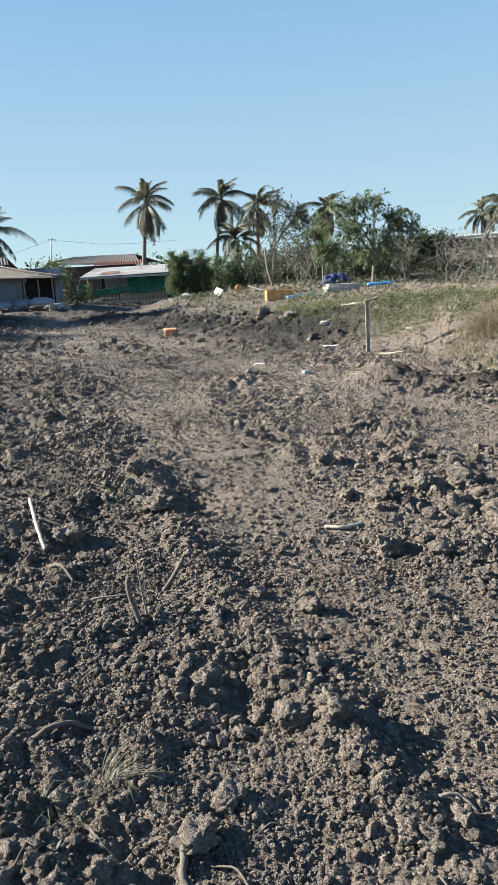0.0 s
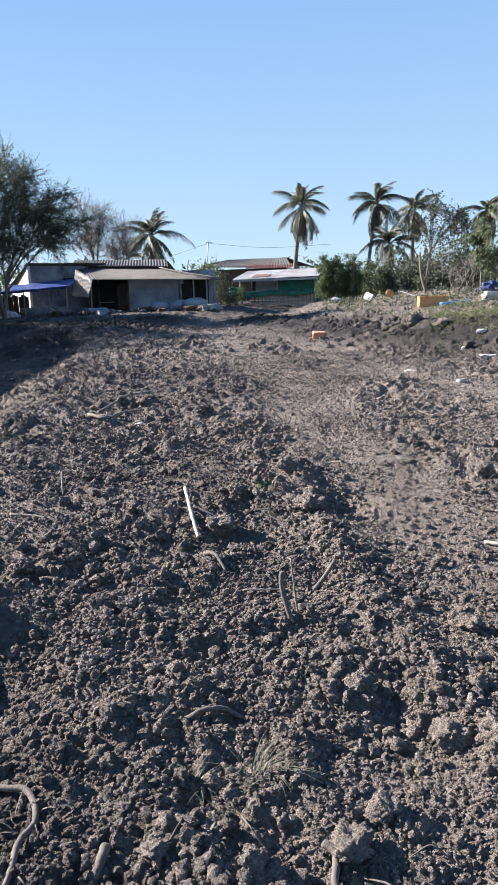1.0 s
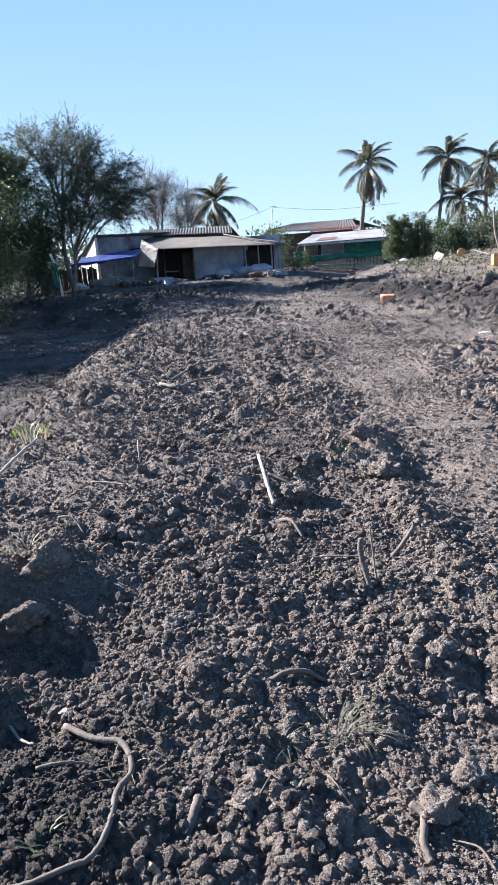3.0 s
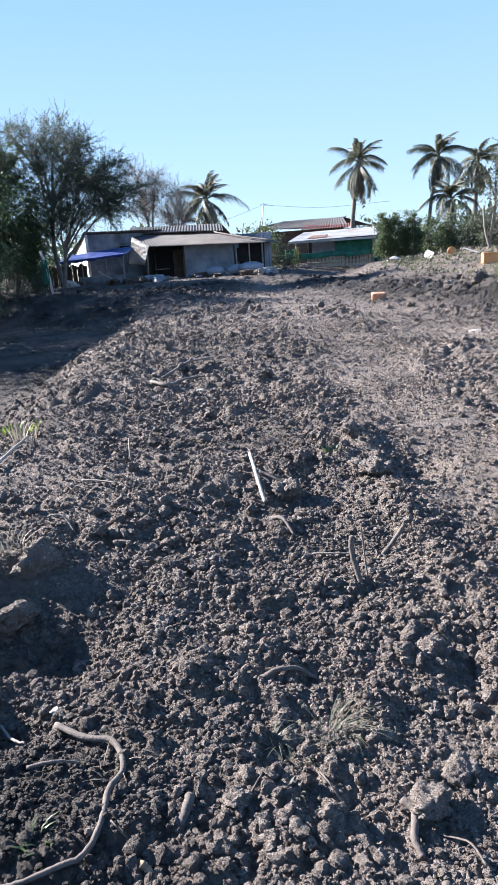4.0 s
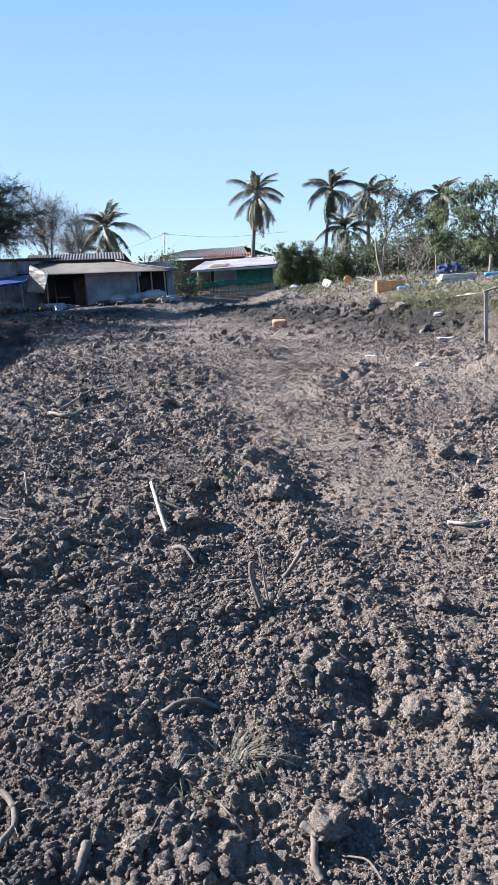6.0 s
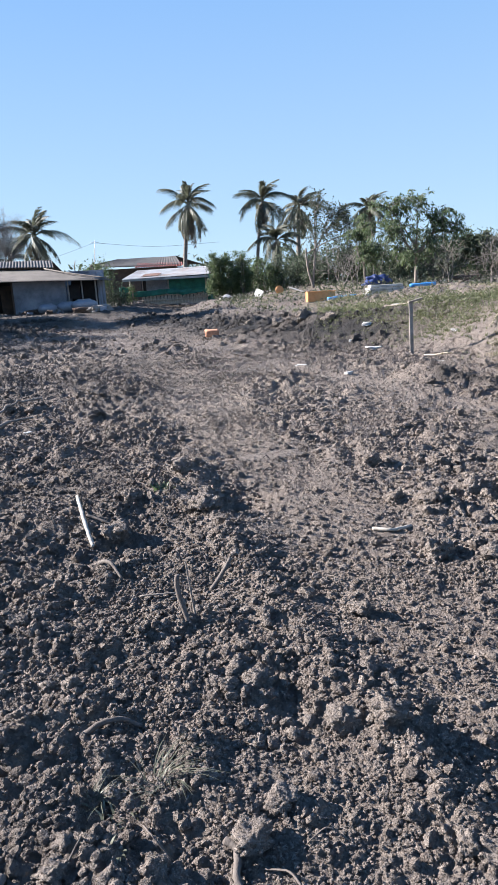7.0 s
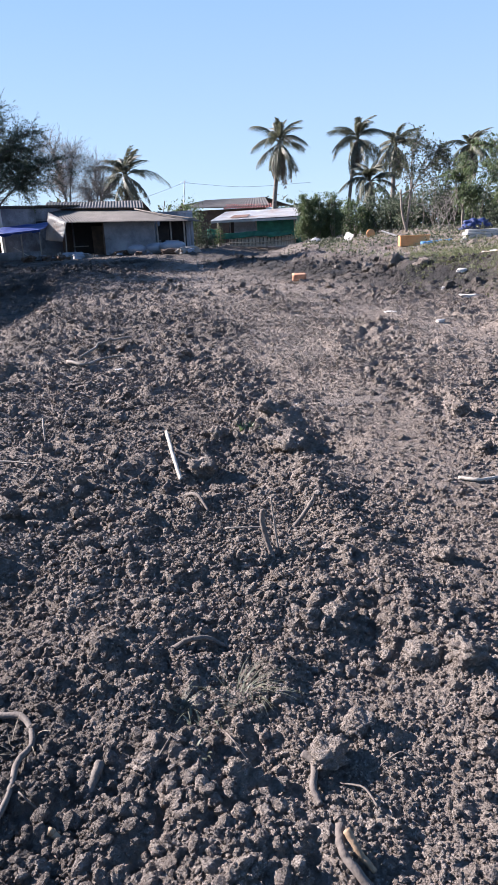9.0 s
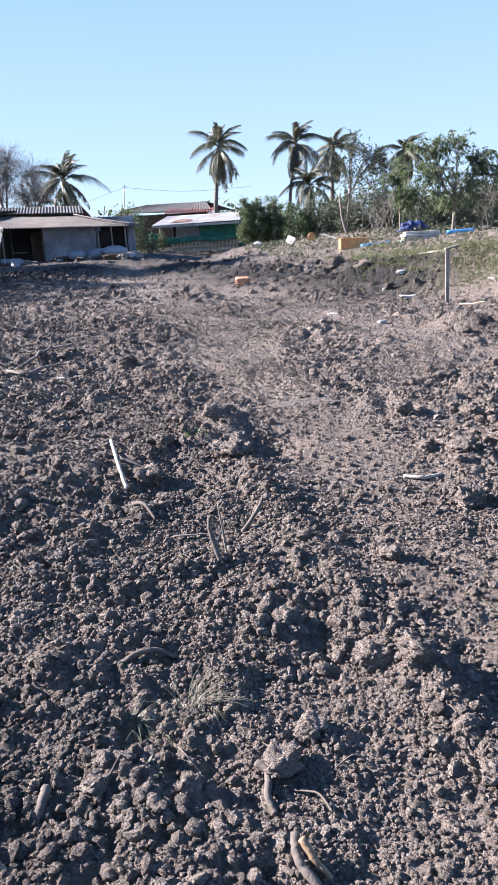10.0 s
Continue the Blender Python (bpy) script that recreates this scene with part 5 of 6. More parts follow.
ground_cover("bank_weeds", ((-1, 9, 9, 26), lambda x, y: step(1.0, 1.7, past_foot(x, y)) * (1 - step(4.5, 6.5, past_foot(x, y))) * step(-0.05, 0.25, fbm(x * 0.9, y * 0.9, 9, 3) + 0.15)), 46000, 0.05, 0.26, GRASS, "low leafy green weeds along the top of the bank", 91)
ground_cover("village_weeds", ((-8, 12, 24, 45), lambda x, y: step(1.5, 3.0, past_foot(x, y)) * step(-0.05, 0.25, fbm(x * 0.5, y * 0.5, 59, 3) + 0.1)), 8000, 0.12, 0.3, LEAF_GREY, "rough grey-green weeds between the trees", 92)
ground_cover("slope_creepers", ((-1, 5, 12, 20), lambda x, y: np.exp(-(((past_foot(x, y) - 1.5) / 0.7) ** 2)) * step(0.0, 0.25, fbm(x * 1.1, y * 1.1, 69, 3) + 0.12)), 7000, 0.035, 0.05, GRASS, "sparse creeping weeds on the bare slope", 93)


# ---- houses and yard things ----
def slab(name, corners, thick, material, parent=None, label="", bevel=0.0):
    """A flat sheet with thickness through four corners given in order."""
    p = [Vector(c) for c in corners]
    n = (p[1] - p[0]).cross(p[3] - p[0]).normalized() * thick
    bm = bmesh.new()
    v = [bm.verts.new(q) for q in p] + [bm.verts.new(q - n) for q in p]
    for f in ((0, 1, 2, 3), (7, 6, 5, 4), (0, 4, 5, 1), (1, 5, 6, 2), (2, 6, 7, 3), (3, 7, 4, 0)):
        bm.faces.new([v[i] for i in f])
    bmesh.ops.recalc_face_normals(bm, faces=list(bm.faces))
    return part(name, from_bm(name, bm, material), parent, label)


def corrugated(name, a, b, c, d, pitch, deep, material, parent=None, label="", rows=6, seed=0):
    """A wavy roof sheet: a to b along the eave, d to c along the top; waves run from eave to top."""
    rng = np.random.default_rng(seed)
    a, b, c, d = (np.array(p, float) for p in (a, b, c, d))
    n = max(12, int(np.linalg.norm(b - a) / pitch * 6))
    s, t = np.meshgrid(np.linspace(0, 1, n + 1), np.linspace(0, 1, rows + 1), indexing="ij")
    p = ((a * (1 - s[..., None]) + b * s[..., None]) * (1 - t[..., None]) + (d * (1 - s[..., None]) + c * s[..., None]) * t[..., None])
    up = np.cross(b - a, d - a)
    up /= np.linalg.norm(up)
    if up[2] < 0:
        up = -up
    wave = deep * np.sin(s * np.linalg.norm(b - a) / pitch * 2 * np.pi) + deep * 1.4 * fbm(s * 6 + seed, t * 3, seed + 3, 3)
    top, low = p + up * (wave[..., None] + 0.008), p + up * (wave[..., None] - 0.004)
    k = rows + 1
    i, j = np.meshgrid(np.arange(n), np.arange(rows), indexing="ij")
    q = np.stack([i * k + j, (i + 1) * k + j, (i + 1) * k + j + 1, i * k + j + 1], -1).reshape(-1, 4)
    half = (n + 1) * k
    rim = []
    for e in range(n):
        rim += [[e * k, e * k + half, (e + 1) * k + half, (e + 1) * k], [e * k + rows, (e + 1) * k + rows, (e + 1) * k + rows + half, e * k + rows + half]]
    verts = np.vstack([top.reshape(-1, 3), low.reshape(-1, 3)])
    return part(name, mesh_of(name, verts, np.vstack([q, q[:, ::-1] + half, np.array(rim)]), material), parent, label)


def framed(name, x, y, z, turn, label, category):
    root = new(name)
    root.matrix_basis = pose(x, y, z, 0, 0, turn)
    return tagged(root, label, category)


def block(name, parent, x, y, z, size, material, label="", bevel=0.01, turn=(0, 0, 0)):
    """A bevelled box under a thing: its middle in x and y, its foot in z."""
    return part(name, box_mesh(name, size, material, bevel), parent, label, pose(x, y, z, *turn))


def rod(name, parent, points, thick, material, label="", sides=8, n=10, thin=1.0):
    pts = smooth_line(points, n)
    return part(name, mesh_of(name, *tube_arrays(pts, thick * np.linspace(1, thin, n), sides), material), parent, label)


# The long house: x along its front, y into it, z from its floor.
house = framed("long_house", -21.15, 35.2, 0.42, 13, "low plastered house with a grey corrugated roof", "house")
block("plaster_wall", house, 4.3, 0.12, 0, (2.9, 0.16, 2.0), PLASTER, "stained blue-white plaster front wall")
block("back_wall", house, 3.6, 4.6, 0, (7.6, 0.16, 2.6), PLASTER)
block("side_wall", house, 7.3, 3.0, 0, (0.16, 3.2, 2.4), PLASTER)
block("side_wall", house, 0.2, 2.8, 0, (0.16, 3.6, 2.4), DARK_WOOD)
# Coloured near black in place of the shade inside the open bay.
block("bay_shade_wall", house, 1.8, 1.6, 0, (2.2, 0.1, 2.1), DARK)
block("floor_slab", house, 3.6, 2.3, -0.3, (7.7, 5.0, 0.3), CONCRETE)
door = block("door", house, 2.35, 0.95, 0.0, (0.82, 0.05, 1.85), DARK_WOOD, "brown wooden door standing ajar in shade", turn=(0, 0, 25))
part("door_handle", box_mesh("door_handle", (0.03, 0.06, 0.14), STEEL, 0.006), door, "small steel door handle", pose(0.32, -0.05, 0.9))
block("door_post", house, 2.82, 0.05, 0, (0.1, 0.1, 2.05), DARK_WOOD)
block("shelf", house, 1.3, 0.6, 0.75, (0.8, 0.4, 0.05), GREY_WOOD)
for x in (5.95, 6.7, 7.45):
    rod("porch_post", house, [(x, -0.35, -0.05), (x + 0.01, -0.36, 1.0), (x, -0.35, 1.98)], 0.045, GREY_WOOD)
block("porch_beam", house, 6.7, -0.35, 1.93, (1.7, 0.07, 0.09), GREY_WOOD)
# Porch wall and window sheet carry the porch's shade as near-black colour.
block("porch_shade_wall", house, 6.6, 1.4, 0, (1.5, 0.1, 2.0), DARK)
block("window_shade_sheet", house, 6.2, 0.2, 0.95, (0.6, 0.05, 0.75), DARK)
corrugated("lower_roof", (0.35, -0.75, 2.08), (7.75, -0.75, 1.88), (4.44, 2.3, 2.67), (-0.9, 2.3, 2.87), 0.18, 0.022, CEMENT_SHEET, house, "grey corrugated cement roof sheets", 10, 1)
corrugated("hip_roof", (7.75, -0.75, 1.88), (7.9, 4.6, 1.95), (4.44, 2.45, 2.67), (4.44, 2.3, 2.67), 0.18, 0.02, CEMENT_SHEET, house, "", 8, 2)
block("ridge_board", house, 1.8, 2.36, 2.66, (5.7, 0.06, 0.2), DARK_WOOD, turn=(0, 2.2, 0))
corrugated("upper_roof", (-1.12, 2.15, 3.0), (4.82, 2.15, 2.78), (4.4, 4.1, 3.28), (-1.5, 4.1, 3.42), 0.18, 0.022, CEMENT_SHEET, house, "grey corrugated cement roof sheets", 8, 3)
corrugated("rear_roof", (4.9, 6.6, 2.3), (-1.2, 6.6, 2.4), (-1.5, 4.12, 3.42), (4.4, 4.12, 3.28), 0.18, 0.022, CEMENT_SHEET, house, "", 8, 4)
rod("eave_pole", house, [(4.3, 2.1, 2.74), (6.0, 0.55, 2.36), (8.2, -0.9, 1.96)], 0.035, PALE_BARK, "pale timber pole along the roof edge")
corrugated("tin_screen", (-0.45, -0.2, 1.20), (0.86, -1.4, 1.08), (1.22, -1.4, 2.10), (-0.1, -0.2, 2.68), 0.09, 0.012, TIN, house, "bright weathered corrugated tin screen", 5, 5)
rod("screen_post", house, [(1.0, -1.36, -0.1), (1.08, -1.34, 2.05)], 0.04, GREY_WOOD)
for k in range(9):
    block("fence_board", house, 0.0 + 0.14 * k, -0.15, -0.02, (0.09, 0.025, 0.42 + 0.06 * ((k * 7) % 3)), CONCRETE if k % 4 else GREY_WOOD)

# The white house that stands cornerwise behind its awning.
white = framed("white_house", -24.1, 34.5, 0.45, 52, "white plastered house with a sloping side wall", "house")


def side_wall(x, label=""):
    bm = bmesh.new()
    ring = []
    for dx in (0.0, 0.16):
        ring.append([bm.verts.new((x + dx, y, z)) for y, z in ((0, 0), (3.4, 0), (3.4, 1.5), (0, 2.95))])
    bm.faces.new(ring[0][::-1])
    bm.faces.new(ring[1])
    for i in range(4):
        j = (i + 1) % 4
        bm.faces.new((ring[0][i], ring[0][j], ring[1][j], ring[1][i]))
    bmesh.ops.recalc_face_normals(bm, faces=list(bm.faces))
    part("side_wall", from_bm("side_wall", bm, WHITE_WALL), white, label)


side_wall(0.0, "sunlit white side wall")
side_wall(4.4)
block("front_wall", white, 2.28, 0.09, 0, (4.24, 0.16, 2.95), PLASTER)
block("rear_wall", white, 2.28, 3.3, 0, (4.24, 0.16, 1.5), PLASTER)
# A solid sheet; the dark of the opening is painted on.
win = block("window", white, 2.6, 0.0, 2.0, (1.0, 0.05, 0.24), DARK, "narrow window opening, its shade painted near black")
part("window_frame", box_mesh("window_frame", (1.1, 0.06, 0.04), GREY_WOOD), win, "", pose(0, -0.01, -0.04))
part("window_frame", box_mesh("window_frame", (1.1, 0.06, 0.04), GREY_WOOD), win, "", pose(0, -0.01, 0.24))
corrugated("roof", (-0.12, 3.6, 1.45), (4.8, 3.6, 1.45), (4.8, -0.3, 3.1), (-0.12, -0.3, 3.1), 0.18, 0.02, CEMENT_SHEET, white, "", 6, 6)
white = framed("tarpaulin_shelter", -25.6, 34.2, 0.45, 15, "lean-to shelter roofed with a blue tarpaulin", "shelter")
aw = np.linspace(0, 1, 25)
s, t = np.meshgrid(aw, aw, indexing="ij")
v = np.stack([0.4 + 4.0 * s, -2.2 + 2.0 * t, 1.46 + 0.26 * s + 0.40 * t + 0.06 * fbm(s * 5, t * 5, 8, 3) - 0.1 * np.sin(np.pi * t)], -1).reshape(-1, 3)
i, j = np.meshgrid(np.arange(24), np.arange(24), indexing="ij")
q = np.stack([i * 25 + j, (i + 1) * 25 + j, (i + 1) * 25 + j + 1, i * 25 + j + 1], -1).reshape(-1, 4)
cloth = part("awning", mesh_of("awning", v, q, BLUE_TARP), white, "sagging blue tarpaulin awning")
cloth.modifiers.new("cloth_thickness", "SOLIDIFY").thickness = 0.02
hang = np.stack([0.4 + 4.0 * s, -2.2 + 0.05 * fbm(s * 9, t * 2, 3, 2), 1.46 + 0.26 * s - t * (0.13 + 0.10 * fbm(s * 14, 0 * t, 5, 2))], -1).reshape(-1, 3)
skirt = part("awning_edge", mesh_of("awning_edge", hang, q, BLUE_TARP), white, "hanging blue tarpaulin edge")
skirt.modifiers.new("cloth_thickness", "SOLIDIFY").thickness = 0.015
for x in (0.5, 1.9, 3.3, 4.3):
    rod("awning_post", white, [(x, -2.15, -0.2), (x + 0.02, -2.15, 1.46 + 0.06 * x)], 0.035, GREY_WOOD)
block("yard_wall", white, 2.9, -1.9, -0.15, (2.6, 0.14, 0.75), PLASTER, "low blue-white block wall")
# A few real dark boards; the rest added to stand in for awning shade.
for k in range(19):
    block("board", white, -0.75 + 0.15 * k, -1.72 + 0.02 * (k % 2), -0.15, (0.14, 0.03, 1.35 + 0.06 * ((k * 5) % 3)), DARK_WOOD)
rod("brace", white, [(2.8, -2.1, 0.85), (3.9, -1.9, 0.15)], 0.03, CONCRETE)


def jar(x, y, r, turn, label):
    root = framed("water_jar", *spot(x, y, -0.03), turn, label, "jar")
    prof = [(0.55, 0), (0.82, 0.25), (1.0, 0.7), (0.95, 1.15), (0.7, 1.45), (0.5, 1.55), (0.52, 1.66), (0.44, 1.66), (0.4, 1.5)]
    ang = np.linspace(0, 2 * np.pi, 28, endpoint=False)
    line = smooth_line([(p, 0, h) for p, h in prof], 30)
    v = np.stack([np.outer(line[:, 0], np.cos(ang)), np.outer(line[:, 0], np.sin(ang)), np.outer(line[:, 2], np.ones(28))], -1).reshape(-1, 3) * r
    a, b = np.meshgrid(np.arange(29), np.arange(28), indexing="ij")
    c = (b + 1) % 28
    part("body", mesh_of("body", v * np.array([1.35, 1.0, 0.72]), np.stack([a * 28 + b, a * 28 + c, (a + 1) * 28 + c, (a + 1) * 28 + b], -1).reshape(-1, 4), JAR), root)


jar(-15.3, 36.0, 0.5, 0, "large grey water jar in front of a house")
jar(-14.3, 35.9, 0.55, 40, "large grey water jar in front of a house")
jar(-16.2, 35.3, 0.46, 80, "large grey water jar in front of a house")

# The open shed with nets and a bamboo fence.
shed = framed("netted_shed", -14.85, 46.0, 0.72, 0, "open shed with tin roof and green netting", "shed")
for x, h in ((0.05, 1.75), (2.75, 1.78), (5.4, 1.8)):
    rod("post", shed, [(x, 0, -0.25), (x + 0.02, 0, 0.9), (x, 0, h)], 0.055, GREY_WOOD)
    rod("post", shed, [(x, 3.0, -0.25), (x, 3.0, h + 0.5)], 0.055, GREY_WOOD)
corrugated("tin_roof", (-0.35, -0.55, 1.70), (5.75, -0.55, 1.76), (5.75, 3.3, 2.42), (-0.35, 3.3, 2.38), 0.12, 0.008, TIN, shed, "weathered white tin roof with rust", 8, 8)
block("fascia", shed, 2.7, -0.5, 1.56, (6.0, 0.04, 0.14), CONCRETE, "pale board along the eave")
slab("rusty_sheet", [(0.9, -0.05, 1.86), (2.1, -0.05, 1.87), (2.1, 1.1, 2.07), (0.9, 1.1, 2.06)], 0.012, RUST, shed, "rust-red patched roof sheet")
# Near-black back wall paints the shade under the shed roof.
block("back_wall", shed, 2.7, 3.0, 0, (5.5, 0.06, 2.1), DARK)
block("end_wall", shed, 5.5, 1.5, 0, (0.05, 3.0, 1.8), GREEN_NET)
block("white_sheet", shed, 1.85, 0.7, 0.5, (1.7, 0.04, 1.1), PLASTER, "pale blue-white sheet hung inside")


def net(name, parent, x0, x1, z0, z1, y, label, seed, sag=0.15):
    n = 26
    s, t = np.meshgrid(np.linspace(0, 1, n), np.linspace(0, 1, 9), indexing="ij")
    z = z0 + (z1 - z0) * t - sag * np.sin(np.pi * s) * (1 - 0.4 * t) + 0.06 * fbm(s * 7, t * 2, seed, 3)
    v = np.stack([x0 + (x1 - x0) * s, y + 0.10 * fbm(s * 12, t * 2, seed + 5, 2), z], -1).reshape(-1, 3)
    i, j = np.meshgrid(np.arange(n - 1), np.arange(8), indexing="ij")
    f = np.stack([i * 9 + j, (i + 1) * 9 + j, (i + 1) * 9 + j + 1, i * 9 + j + 1], -1).reshape(-1, 4)
    ob = part(name, mesh_of(name, v, f, GREEN_NET), parent, label)
    ob.modifiers.new("net_thickness", "SOLIDIFY").thickness = 0.012
    return ob


net("net", shed, 2.75, 5.4, 0.75, 1.62, 0.12, "dark green shade net", 3, 0.02)
net("net_drape", shed, -0.6, 2.7, 0.62, 0.95, -0.36, "bunched green net slung over the fence", 4, 0.14)
net("net_drape", shed, 2.7, 5.3, 0.66, 0.95, -0.36, "bunched green net slung over the fence", 5, 0.16)
net("net_side", shed, 5.2, 5.75, 0.1, 0.85, -0.15, "dark green shade net", 6, 0.0)
net("net_side", shed, -0.75, 0.1, 0.55, 1.2, -0.05, "dark green shade net", 7, 0.0)
fence = framed("bamboo_fence", -14.0, 45.8, 0.62, 0, "low fence of upright split bamboo slats", "fence")
stake = [box_mesh("slat", (0.055, 0.02, h), BAMBOO, 0.006) for h in (0.62, 0.68, 0.74)]
for k in range(66):
    part("slat", stake[(k * 5) % 3], fence, at=pose(0.05 + 0.071 * k, 0.01 * math.sin(k), 0.0, 0, 2.5 * math.sin(k * 1.7)))
rod("rail", fence, [(-0.1, -0.04, 0.34), (2.3, -0.05, 0.30), (4.8, -0.04, 0.42)], 0.03, BAMBOO)
rod("rail", fence, [(-0.1, 0.05, 0.62), (4.8, 0.05, 0.66)], 0.025, BAMBOO)

# The red-roofed house behind.
red = framed("red_roofed_house", -23.2, 62.0, 0.8, -3, "distant house with a dark and red tiled roof", "house")
block("front_wall", red, 4.2, 0.3, 0, (7.6, 0.2, 2.95), DARK_WOOD)
block("side_wall", red, 0.5, 3.0, 0, (0.2, 5.4, 2.95), WHITE_WALL)
block("side_wall", red, 7.9, 3.0, 0, (0.2, 5.4, 2.9), WHITE_WALL)
block("white_panel", red, 0.9, 0.17, 2.2, (0.9, 0.04, 0.6), WHITE_WALL)
corrugated("main_roof", (-0.2, -0.5, 3.2), (8.6, -0.5, 3.05), (7.0, 3.4, 3.95), (1.0, 3.4, 4.0), 0.3, 0.02, CEMENT_SHEET, red, "dark weathered roof slope", 8, 9)
corrugated("rear_roof", (8.6, 7.2, 3.2), (-0.2, 7.2, 3.4), (1.0, 3.4, 4.0), (7.0, 3.4, 3.95), 0.3, 0.03, CEMENT_SHEET, red, "", 8, 10)
corrugated("red_eave", (4.3, -0.9, 2.95), (8.9, -0.9, 2.88), (8.5, 0.3, 3.24), (4.2, 0.3, 3.34), 0.25, 0.035, RED_TILE, red, "red tiled lower eave", 5, 11)
corrugated("hip", (-0.3, 7.2, 3.4), (-0.3, -0.5, 3.42), (1.0, 3.4, 4.0), (1.0, 3.4, 4.0), 0.3, 0.02, CEMENT_SHEET, red, "", 6, 12)
block("gable_board", red, 0.2, -0.3, 2.9, (0.9, 0.06, 0.5), DARK_WOOD)

# The wooden hut on stilts.
hut = framed("stilt_hut", 9.5, 45.5, 1.55, -4, "grey timber hut on stilts with a flat roof", "hut")
for k in range(22):
    block("wall_board", hut, 0.25 + 0.25 * k, 0.0, 0.75, (0.235, 0.04, 1.25), GREY_WOOD)
block("side_wall", hut, 5.6, 1.8, 0.75, (0.05, 3.6, 1.3), GREY_WOOD)
block("side_wall", hut, 0.15, 1.8, 0.75, (0.05, 3.6, 1.3), GREY_WOOD)
block("floor_deck", hut, 2.9, 1.7, 0.62, (5.9, 3.9, 0.1), DARK_WOOD)
# Solid sheet with the opening's shade in its colour.
block("window_shade_sheet", hut, 2.35, -0.03, 1.2, (0.22, 0.05, 0.5), DARK)
slab("roof", [(-0.4, -0.7, 2.12), (6.2, -0.7, 2.28), (6.2, 3.9, 2.5), (-0.4, 3.9, 2.42)], 0.09, CONCRETE, hut, "pale flat roof sheet")
block("eave_board", hut, 2.9, -0.72, 2.04, (6.5, 0.05, 0.12), TIN, turn=(0, -1.4, 0))
for x in (0.3, 1.9, 3.6, 5.4):
    rod("stilt", hut, [(x, 0.1, -0.4), (x, 0.1, 0.65)], 0.08, GREY_WOOD)
    rod("stilt", hut, [(x, 3.2, -0.4), (x, 3.2, 0.65)], 0.08, GREY_WOOD)
slab("porch_roof", [(2.1, -1.6, 0.75), (4.2, -1.6, 0.85), (4.2, -0.2, 1.0), (2.1, -0.2, 0.95)], 0.04, TIN, hut, "light tin sheet over the porch")

# Poles, wire and the marked stake by the pit.
pole = framed("tv_aerial_pole", -16.7, 44.0, 0.5, 0, "thin steel aerial pole with a crossbar", "pole")
rod("mast", pole, [(0, 0, -0.2), (0.15, 0, 2.2), (0.40, 0, 4.5)], 0.032, STEEL)
rod("crossbar", pole, [(0.12, 0, 4.42), (0.68, 0, 4.38)], 0.018, STEEL)
wire = [smooth_line([(-24.5, 46, 3.6), (-20, 45, 4.1), (-16.4, 44, 4.85)], 20), smooth_line([(-16.3, 44, 4.85), (-12.5, 45, 4.45), (-8.5, 47, 4.6)], 20)]
for w in wire:
    tagged(new("overhead_wire", mesh_of("overhead_wire", *tube_arrays(w, np.full(20, 0.008), 4), DARK)), "thin dark overhead wire strung between poles", "wire")
thin_pole = framed("leaning_pole", -18.9, 45.5, 0.6, 0, "thin leaning pale bamboo pole", "pole")
rod("shaft", thin_pole, [(0, 0, -0.2), (0.2, 0, 1.8), (0.5, 0, 3.3)], 0.03, PALE_BARK)
gp = framed("flag_stake", *spot(-20.75, 26.5, -0.1), 0, "leaning pale stake wrapped with green cloth", "stake")
rod("stake", gp, [(0.05, 0, -0.2), (-0.1, 0, 1.0), (-0.38, 0, 2.1)], 0.06, CONCRETE)
net("green_cloth", gp, -0.34, -0.02, 0.55, 1.7, -0.08, "ragged green cloth", 9, 0.0)

post = framed("timber_post", *spot(1.12, 13.35, -0.15), 0, "square weathered timber post with a nailed cap", "post")
block("shaft", post, 0, 0, 0, (0.07, 0.07, 1.18), GREY_WOOD, "", 0.008, (0, -1.5, 0))
block("cap", post, 0.06, 0.0, 1.17, (0.28, 0.10, 0.035), PALE_BARK, "short pale board nailed on top", 0.006, (0, -14, 8))

fork = framed("forked_stump", *spot(2.5, 8.25, -0.08), 0, "forked bleached bare tree stump by the bank", "tree stump")
rod("trunk", fork, [(0, 0, -0.1), (0.0, 0, 0.18), (-0.02, 0, 0.26)], 0.042, PALE_BARK, "", 10, 8)
rod("limb", fork, [(-0.01, 0, 0.2), (-0.06, 0.02, 0.55), (-0.16, 0.04, 0.92), (-0.17, 0.05, 1.28)], 0.026, PALE_BARK, "", 9, 16, 0.7)
rod("limb", fork, [(0.01, 0, 0.2), (0.12, 0, 0.45), (0.24, 0.03, 0.62)], 0.024, PALE_BARK, "", 9, 12, 0.75)
rod("limb", fork, [(0.17, 0.02, 0.5), (0.15, 0.04, 0.75), (0.06, 0.05, 0.92)], 0.017, PALE_BARK, "", 8, 10, 0.7)
rod("limb", fork, [(0.2, 0.02, 0.56), (0.24, 0.04, 0.8), (0.22, 0.05, 0.95)], 0.016, PALE_BARK, "", 8, 10, 0.7)


# Things dumped along the top of the bank.
def on_ground(name, x, y, turn, label, category, up=0.0):
    return framed(name, *spot(x, y, up), turn, label, category)


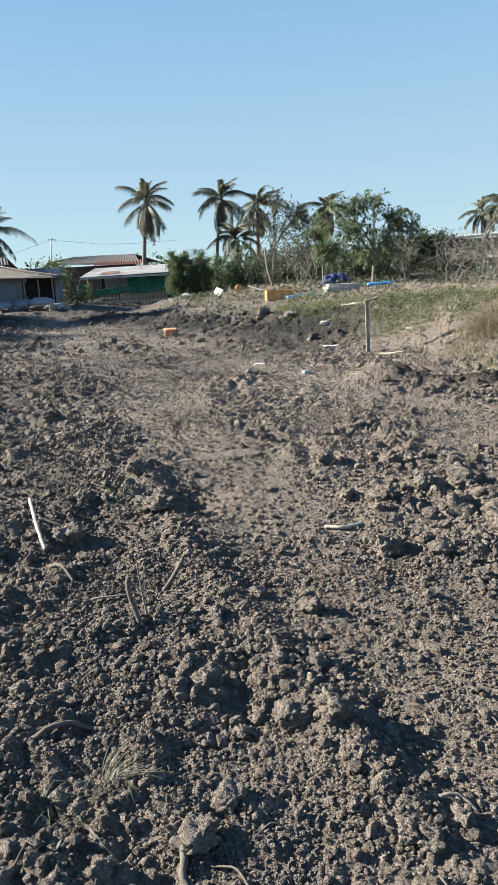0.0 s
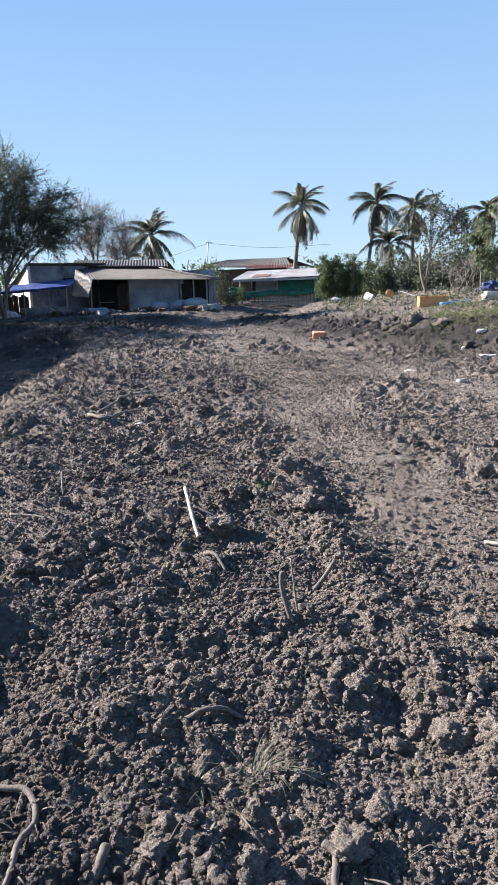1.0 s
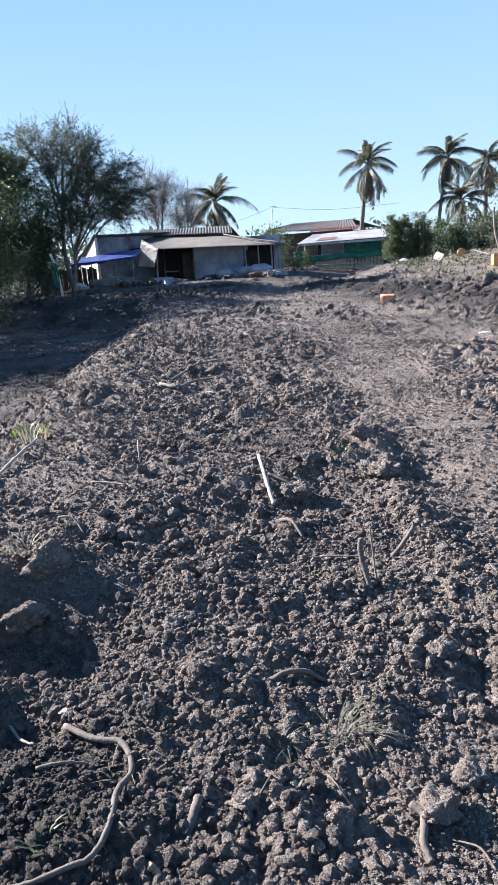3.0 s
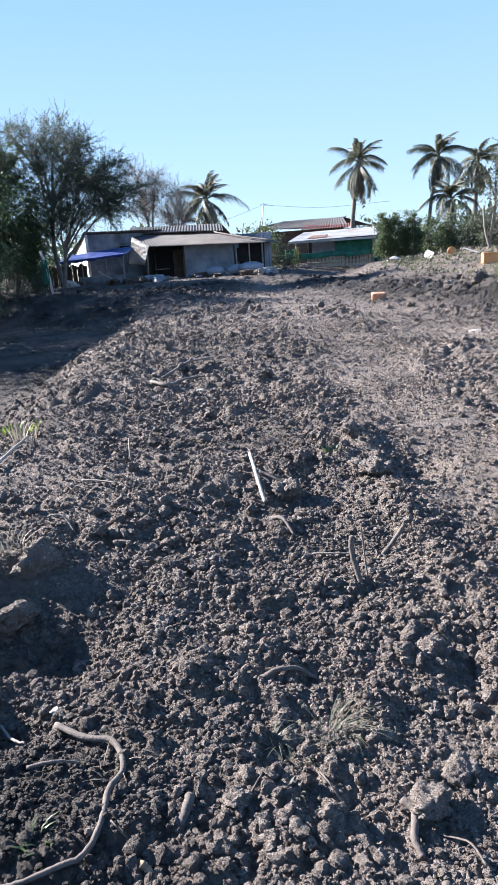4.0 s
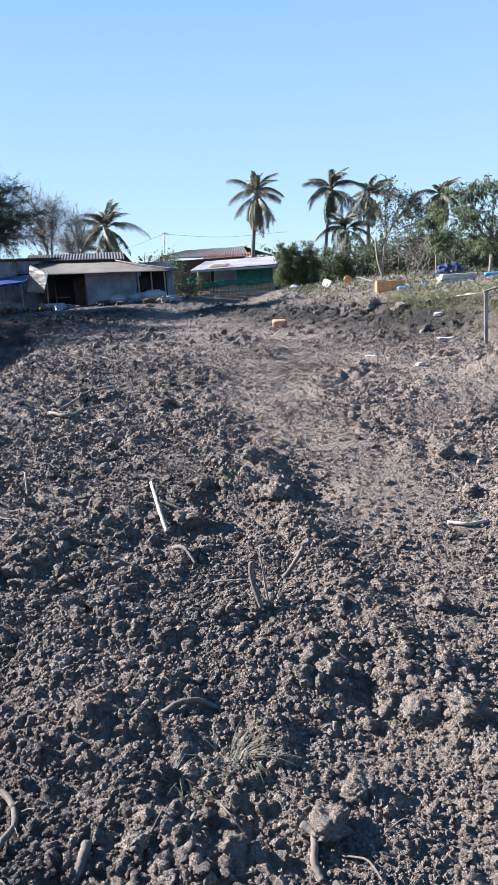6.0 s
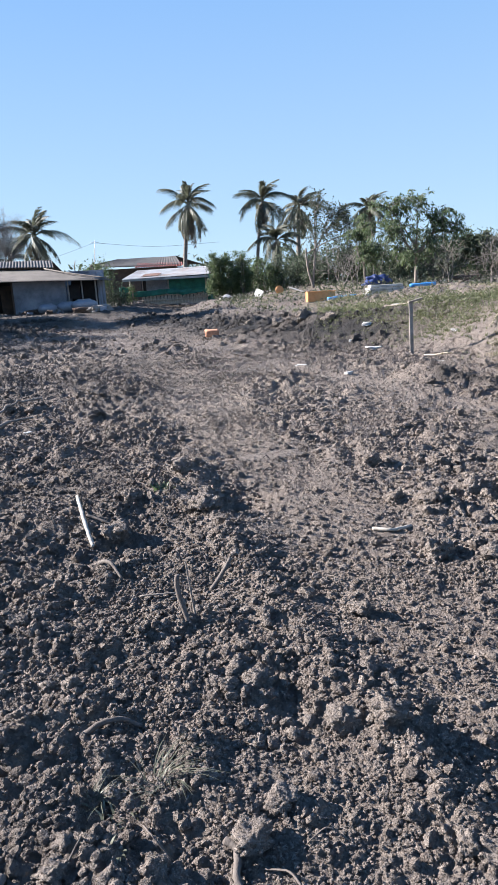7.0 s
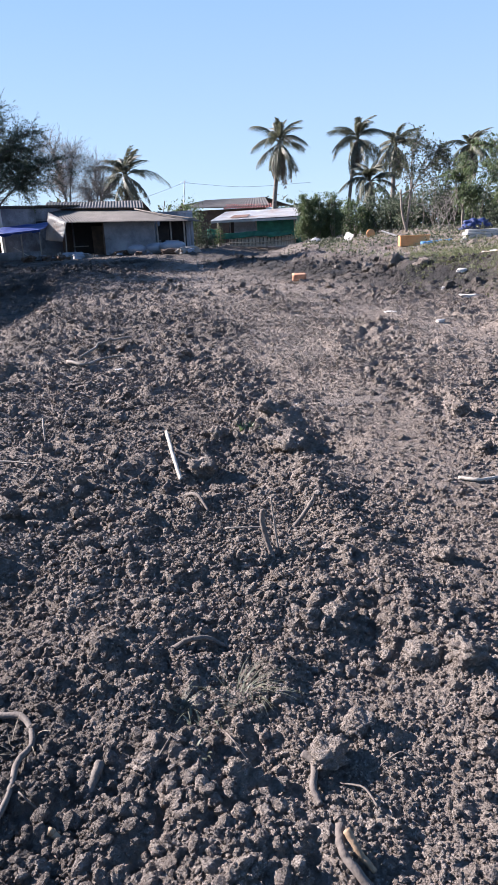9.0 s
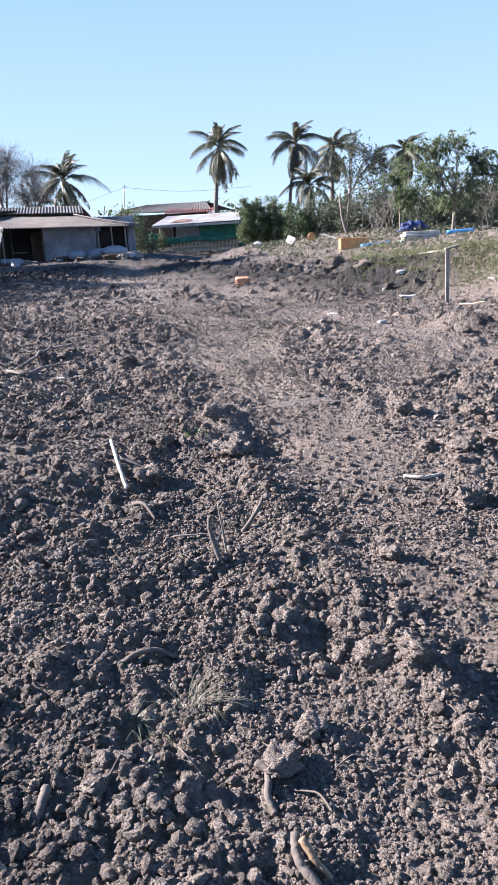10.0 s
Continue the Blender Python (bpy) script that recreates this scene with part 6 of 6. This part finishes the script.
crate = on_ground("orange_crate", -1.12, 28.6, 12, "large orange plastic crate lying on the bank", "crate", -0.05)
block("base", crate, 0, 0, 0, (1.15, 0.6, 0.06), ORANGE)
for y in (-0.29, 0.29):
    block("side", crate, 0, y, 0.05, (1.15, 0.03, 0.36), ORANGE)
for x in (-0.56, 0.56):
    block("end", crate, x, 0, 0.05, (0.03, 0.56, 0.36), ORANGE)
for x in (-0.3, 0.0, 0.3):
    block("rib", crate, x, -0.315, 0.05, (0.03, 0.02, 0.34), ORANGE)
block("rim", crate, 0, -0.32, 0.37, (1.2, 0.05, 0.04), ORANGE)
pipe = on_ground("blue_pipe", -0.72, 28.0, 18, "length of light blue plastic pipe", "pipe", 0.05)
rod("tube", pipe, [(-0.1, 0, 0), (1.15, 0, 0.08)], 0.07, BLUE_PIPE, sides=14)
wood = on_ground("white_plank", -2.3, 31.5, -20, "whitewashed plank leaning on the bank", "plank", 0.1)
block("board", wood, 0, 0, 0.25, (0.75, 0.12, 0.04), PALE_SCRAP, "", 0.01, (0, 18, 0))
stack = on_ground("slab_stack", 1.42, 27.0, 6, "stack of pale concrete slabs on the bank", "slabs", -0.05)
for k in range(4):
    block("concrete_slab", stack, 0.05 * (k % 2), 0.04 * k, 0.1 * k, (1.55 - 0.1 * k, 0.7, 0.09), CONCRETE, "", 0.015, (0, 0, 4 * (k % 3)))
barrel = on_ground("blue_tarp_heap", 1.5, 33.2, 0, "heap covered with dark blue tarpaulin", "tarpaulin", -0.1)
v, f = rough_ball(4, 333, 0.5)
part("cover", mesh_of("cover", v * np.array([0.75, 0.5, 0.8]) + np.array([0, 0, 0.3]), f, DARK_TARP), barrel)
pipe2 = on_ground("blue_pipe", 2.6, 27.2, 8, "length of light blue plastic pipe", "pipe", 0.12)
rod("tube", pipe2, [(-0.2, 0, 0), (0.8, 0, 0.03)], 0.07, BLUE_PIPE, sides=14)
sheet = on_ground("white_sheet", 4.6, 36.0, -6, "pale crumpled sheet lying on rough ground", "sheet", 0.0)
block("panel", sheet, 0, 0, 0, (1.8, 0.9, 0.12), PALE_SCRAP)
timber = on_ground("timber_pile", 5.6, 33.5, 10, "pile of dark old timbers", "timber", 0.0)
for k in range(6):
    rod("log", timber, [(-0.9 + 0.1 * k, 0.25 * (k % 3), 0.1 + 0.16 * (k // 3)), (0.9 - 0.05 * k, 0.25 * (k % 3) + 0.1, 0.12 + 0.17 * (k // 3))], 0.09, DARK_WOOD)
tub = on_ground("orange_bowl", -3.99, 40.0, 0, "faded orange plastic bowl lying on its side", "bowl", 0.15)
part("shell", mesh_of("shell", *tube_arrays([(0, 0, 0), (0.1, -0.15, 0.05), (0.16, -0.3, 0.08)], [0.1, 0.2, 0.25], 18), ORANGE), tub)
boat = on_ground("white_basin", -7.23, 41.0, 30, "upturned pale basin beside a bush", "basin", 0.02)
v, f = rough_ball(3, 71, 0.45)
part("shell", mesh_of("shell", v * np.array([0.5, 0.3, 0.42]) + np.array([0, 0, 0.12]), f, PALE_SCRAP), boat)
chair = on_ground("white_scrap_board", -5.1, 38.6, -30, "broken white board leaning in weeds", "board", 0.0)
block("board", chair, 0, 0, 0, (0.5, 0.05, 0.55), PALE_SCRAP, "", 0.008, (-25, 20, 0))
bag = on_ground("plastic_bag", -22.9, 30.9, 0, "crumpled white plastic sack among debris", "bag", 0.0)
v, f = rough_ball(4, 91, 0.7)
part("sack", mesh_of("sack", v * 0.36 + np.array([0, 0, 0.15]), f, PALE_SCRAP), bag)
rng = random.Random(8)
for k in range(44):
    x = rng.uniform(-23.5, -13.0)
    y = 31.2 + (x + 23.5) * 0.36 + rng.uniform(0, 2.2)
    s = rng.uniform(0.18, 0.5)
    kind = rng.choice([(DARK_WOOD, "dark broken board among yard debris"), (DARK_WOOD, "dark lump of rubble among yard debris"), (GREY_WOOD, "weathered plank among yard debris"), (JAR, "grey scrap among yard debris")])
    scrap("yard_debris", x, y, (s * 2, s, s * 0.7), kind[0], kind[1], "debris", 300 + k, -0.03, rng.uniform(0, 180), rng.uniform(-15, 15))
for k, (a, b, th) in enumerate([((1.9, 9.66), (2.34, 9.42), 0.03), ((2.5, 9.5), (3.1, 9.7), 0.018), ((2.4, 12.4), (3.4, 12.9), 0.02), ((1.3, 12.9), (1.7, 12.6), 0.03), ((2.6, 13.6), (3.4, 15.4), 0.018), ((0.9, 18.6), (2.3, 17.5), 0.02)]):
    stick("bamboo_cane", [(*a, 0.03), ((a[0] + b[0]) / 2, (a[1] + b[1]) / 2, 0.04), (*b, 0.05)], th * 0.6, BAMBOO if k else PALE_BARK, "dry cane lying on the slope of the bank", "cane", seed=500 + k)
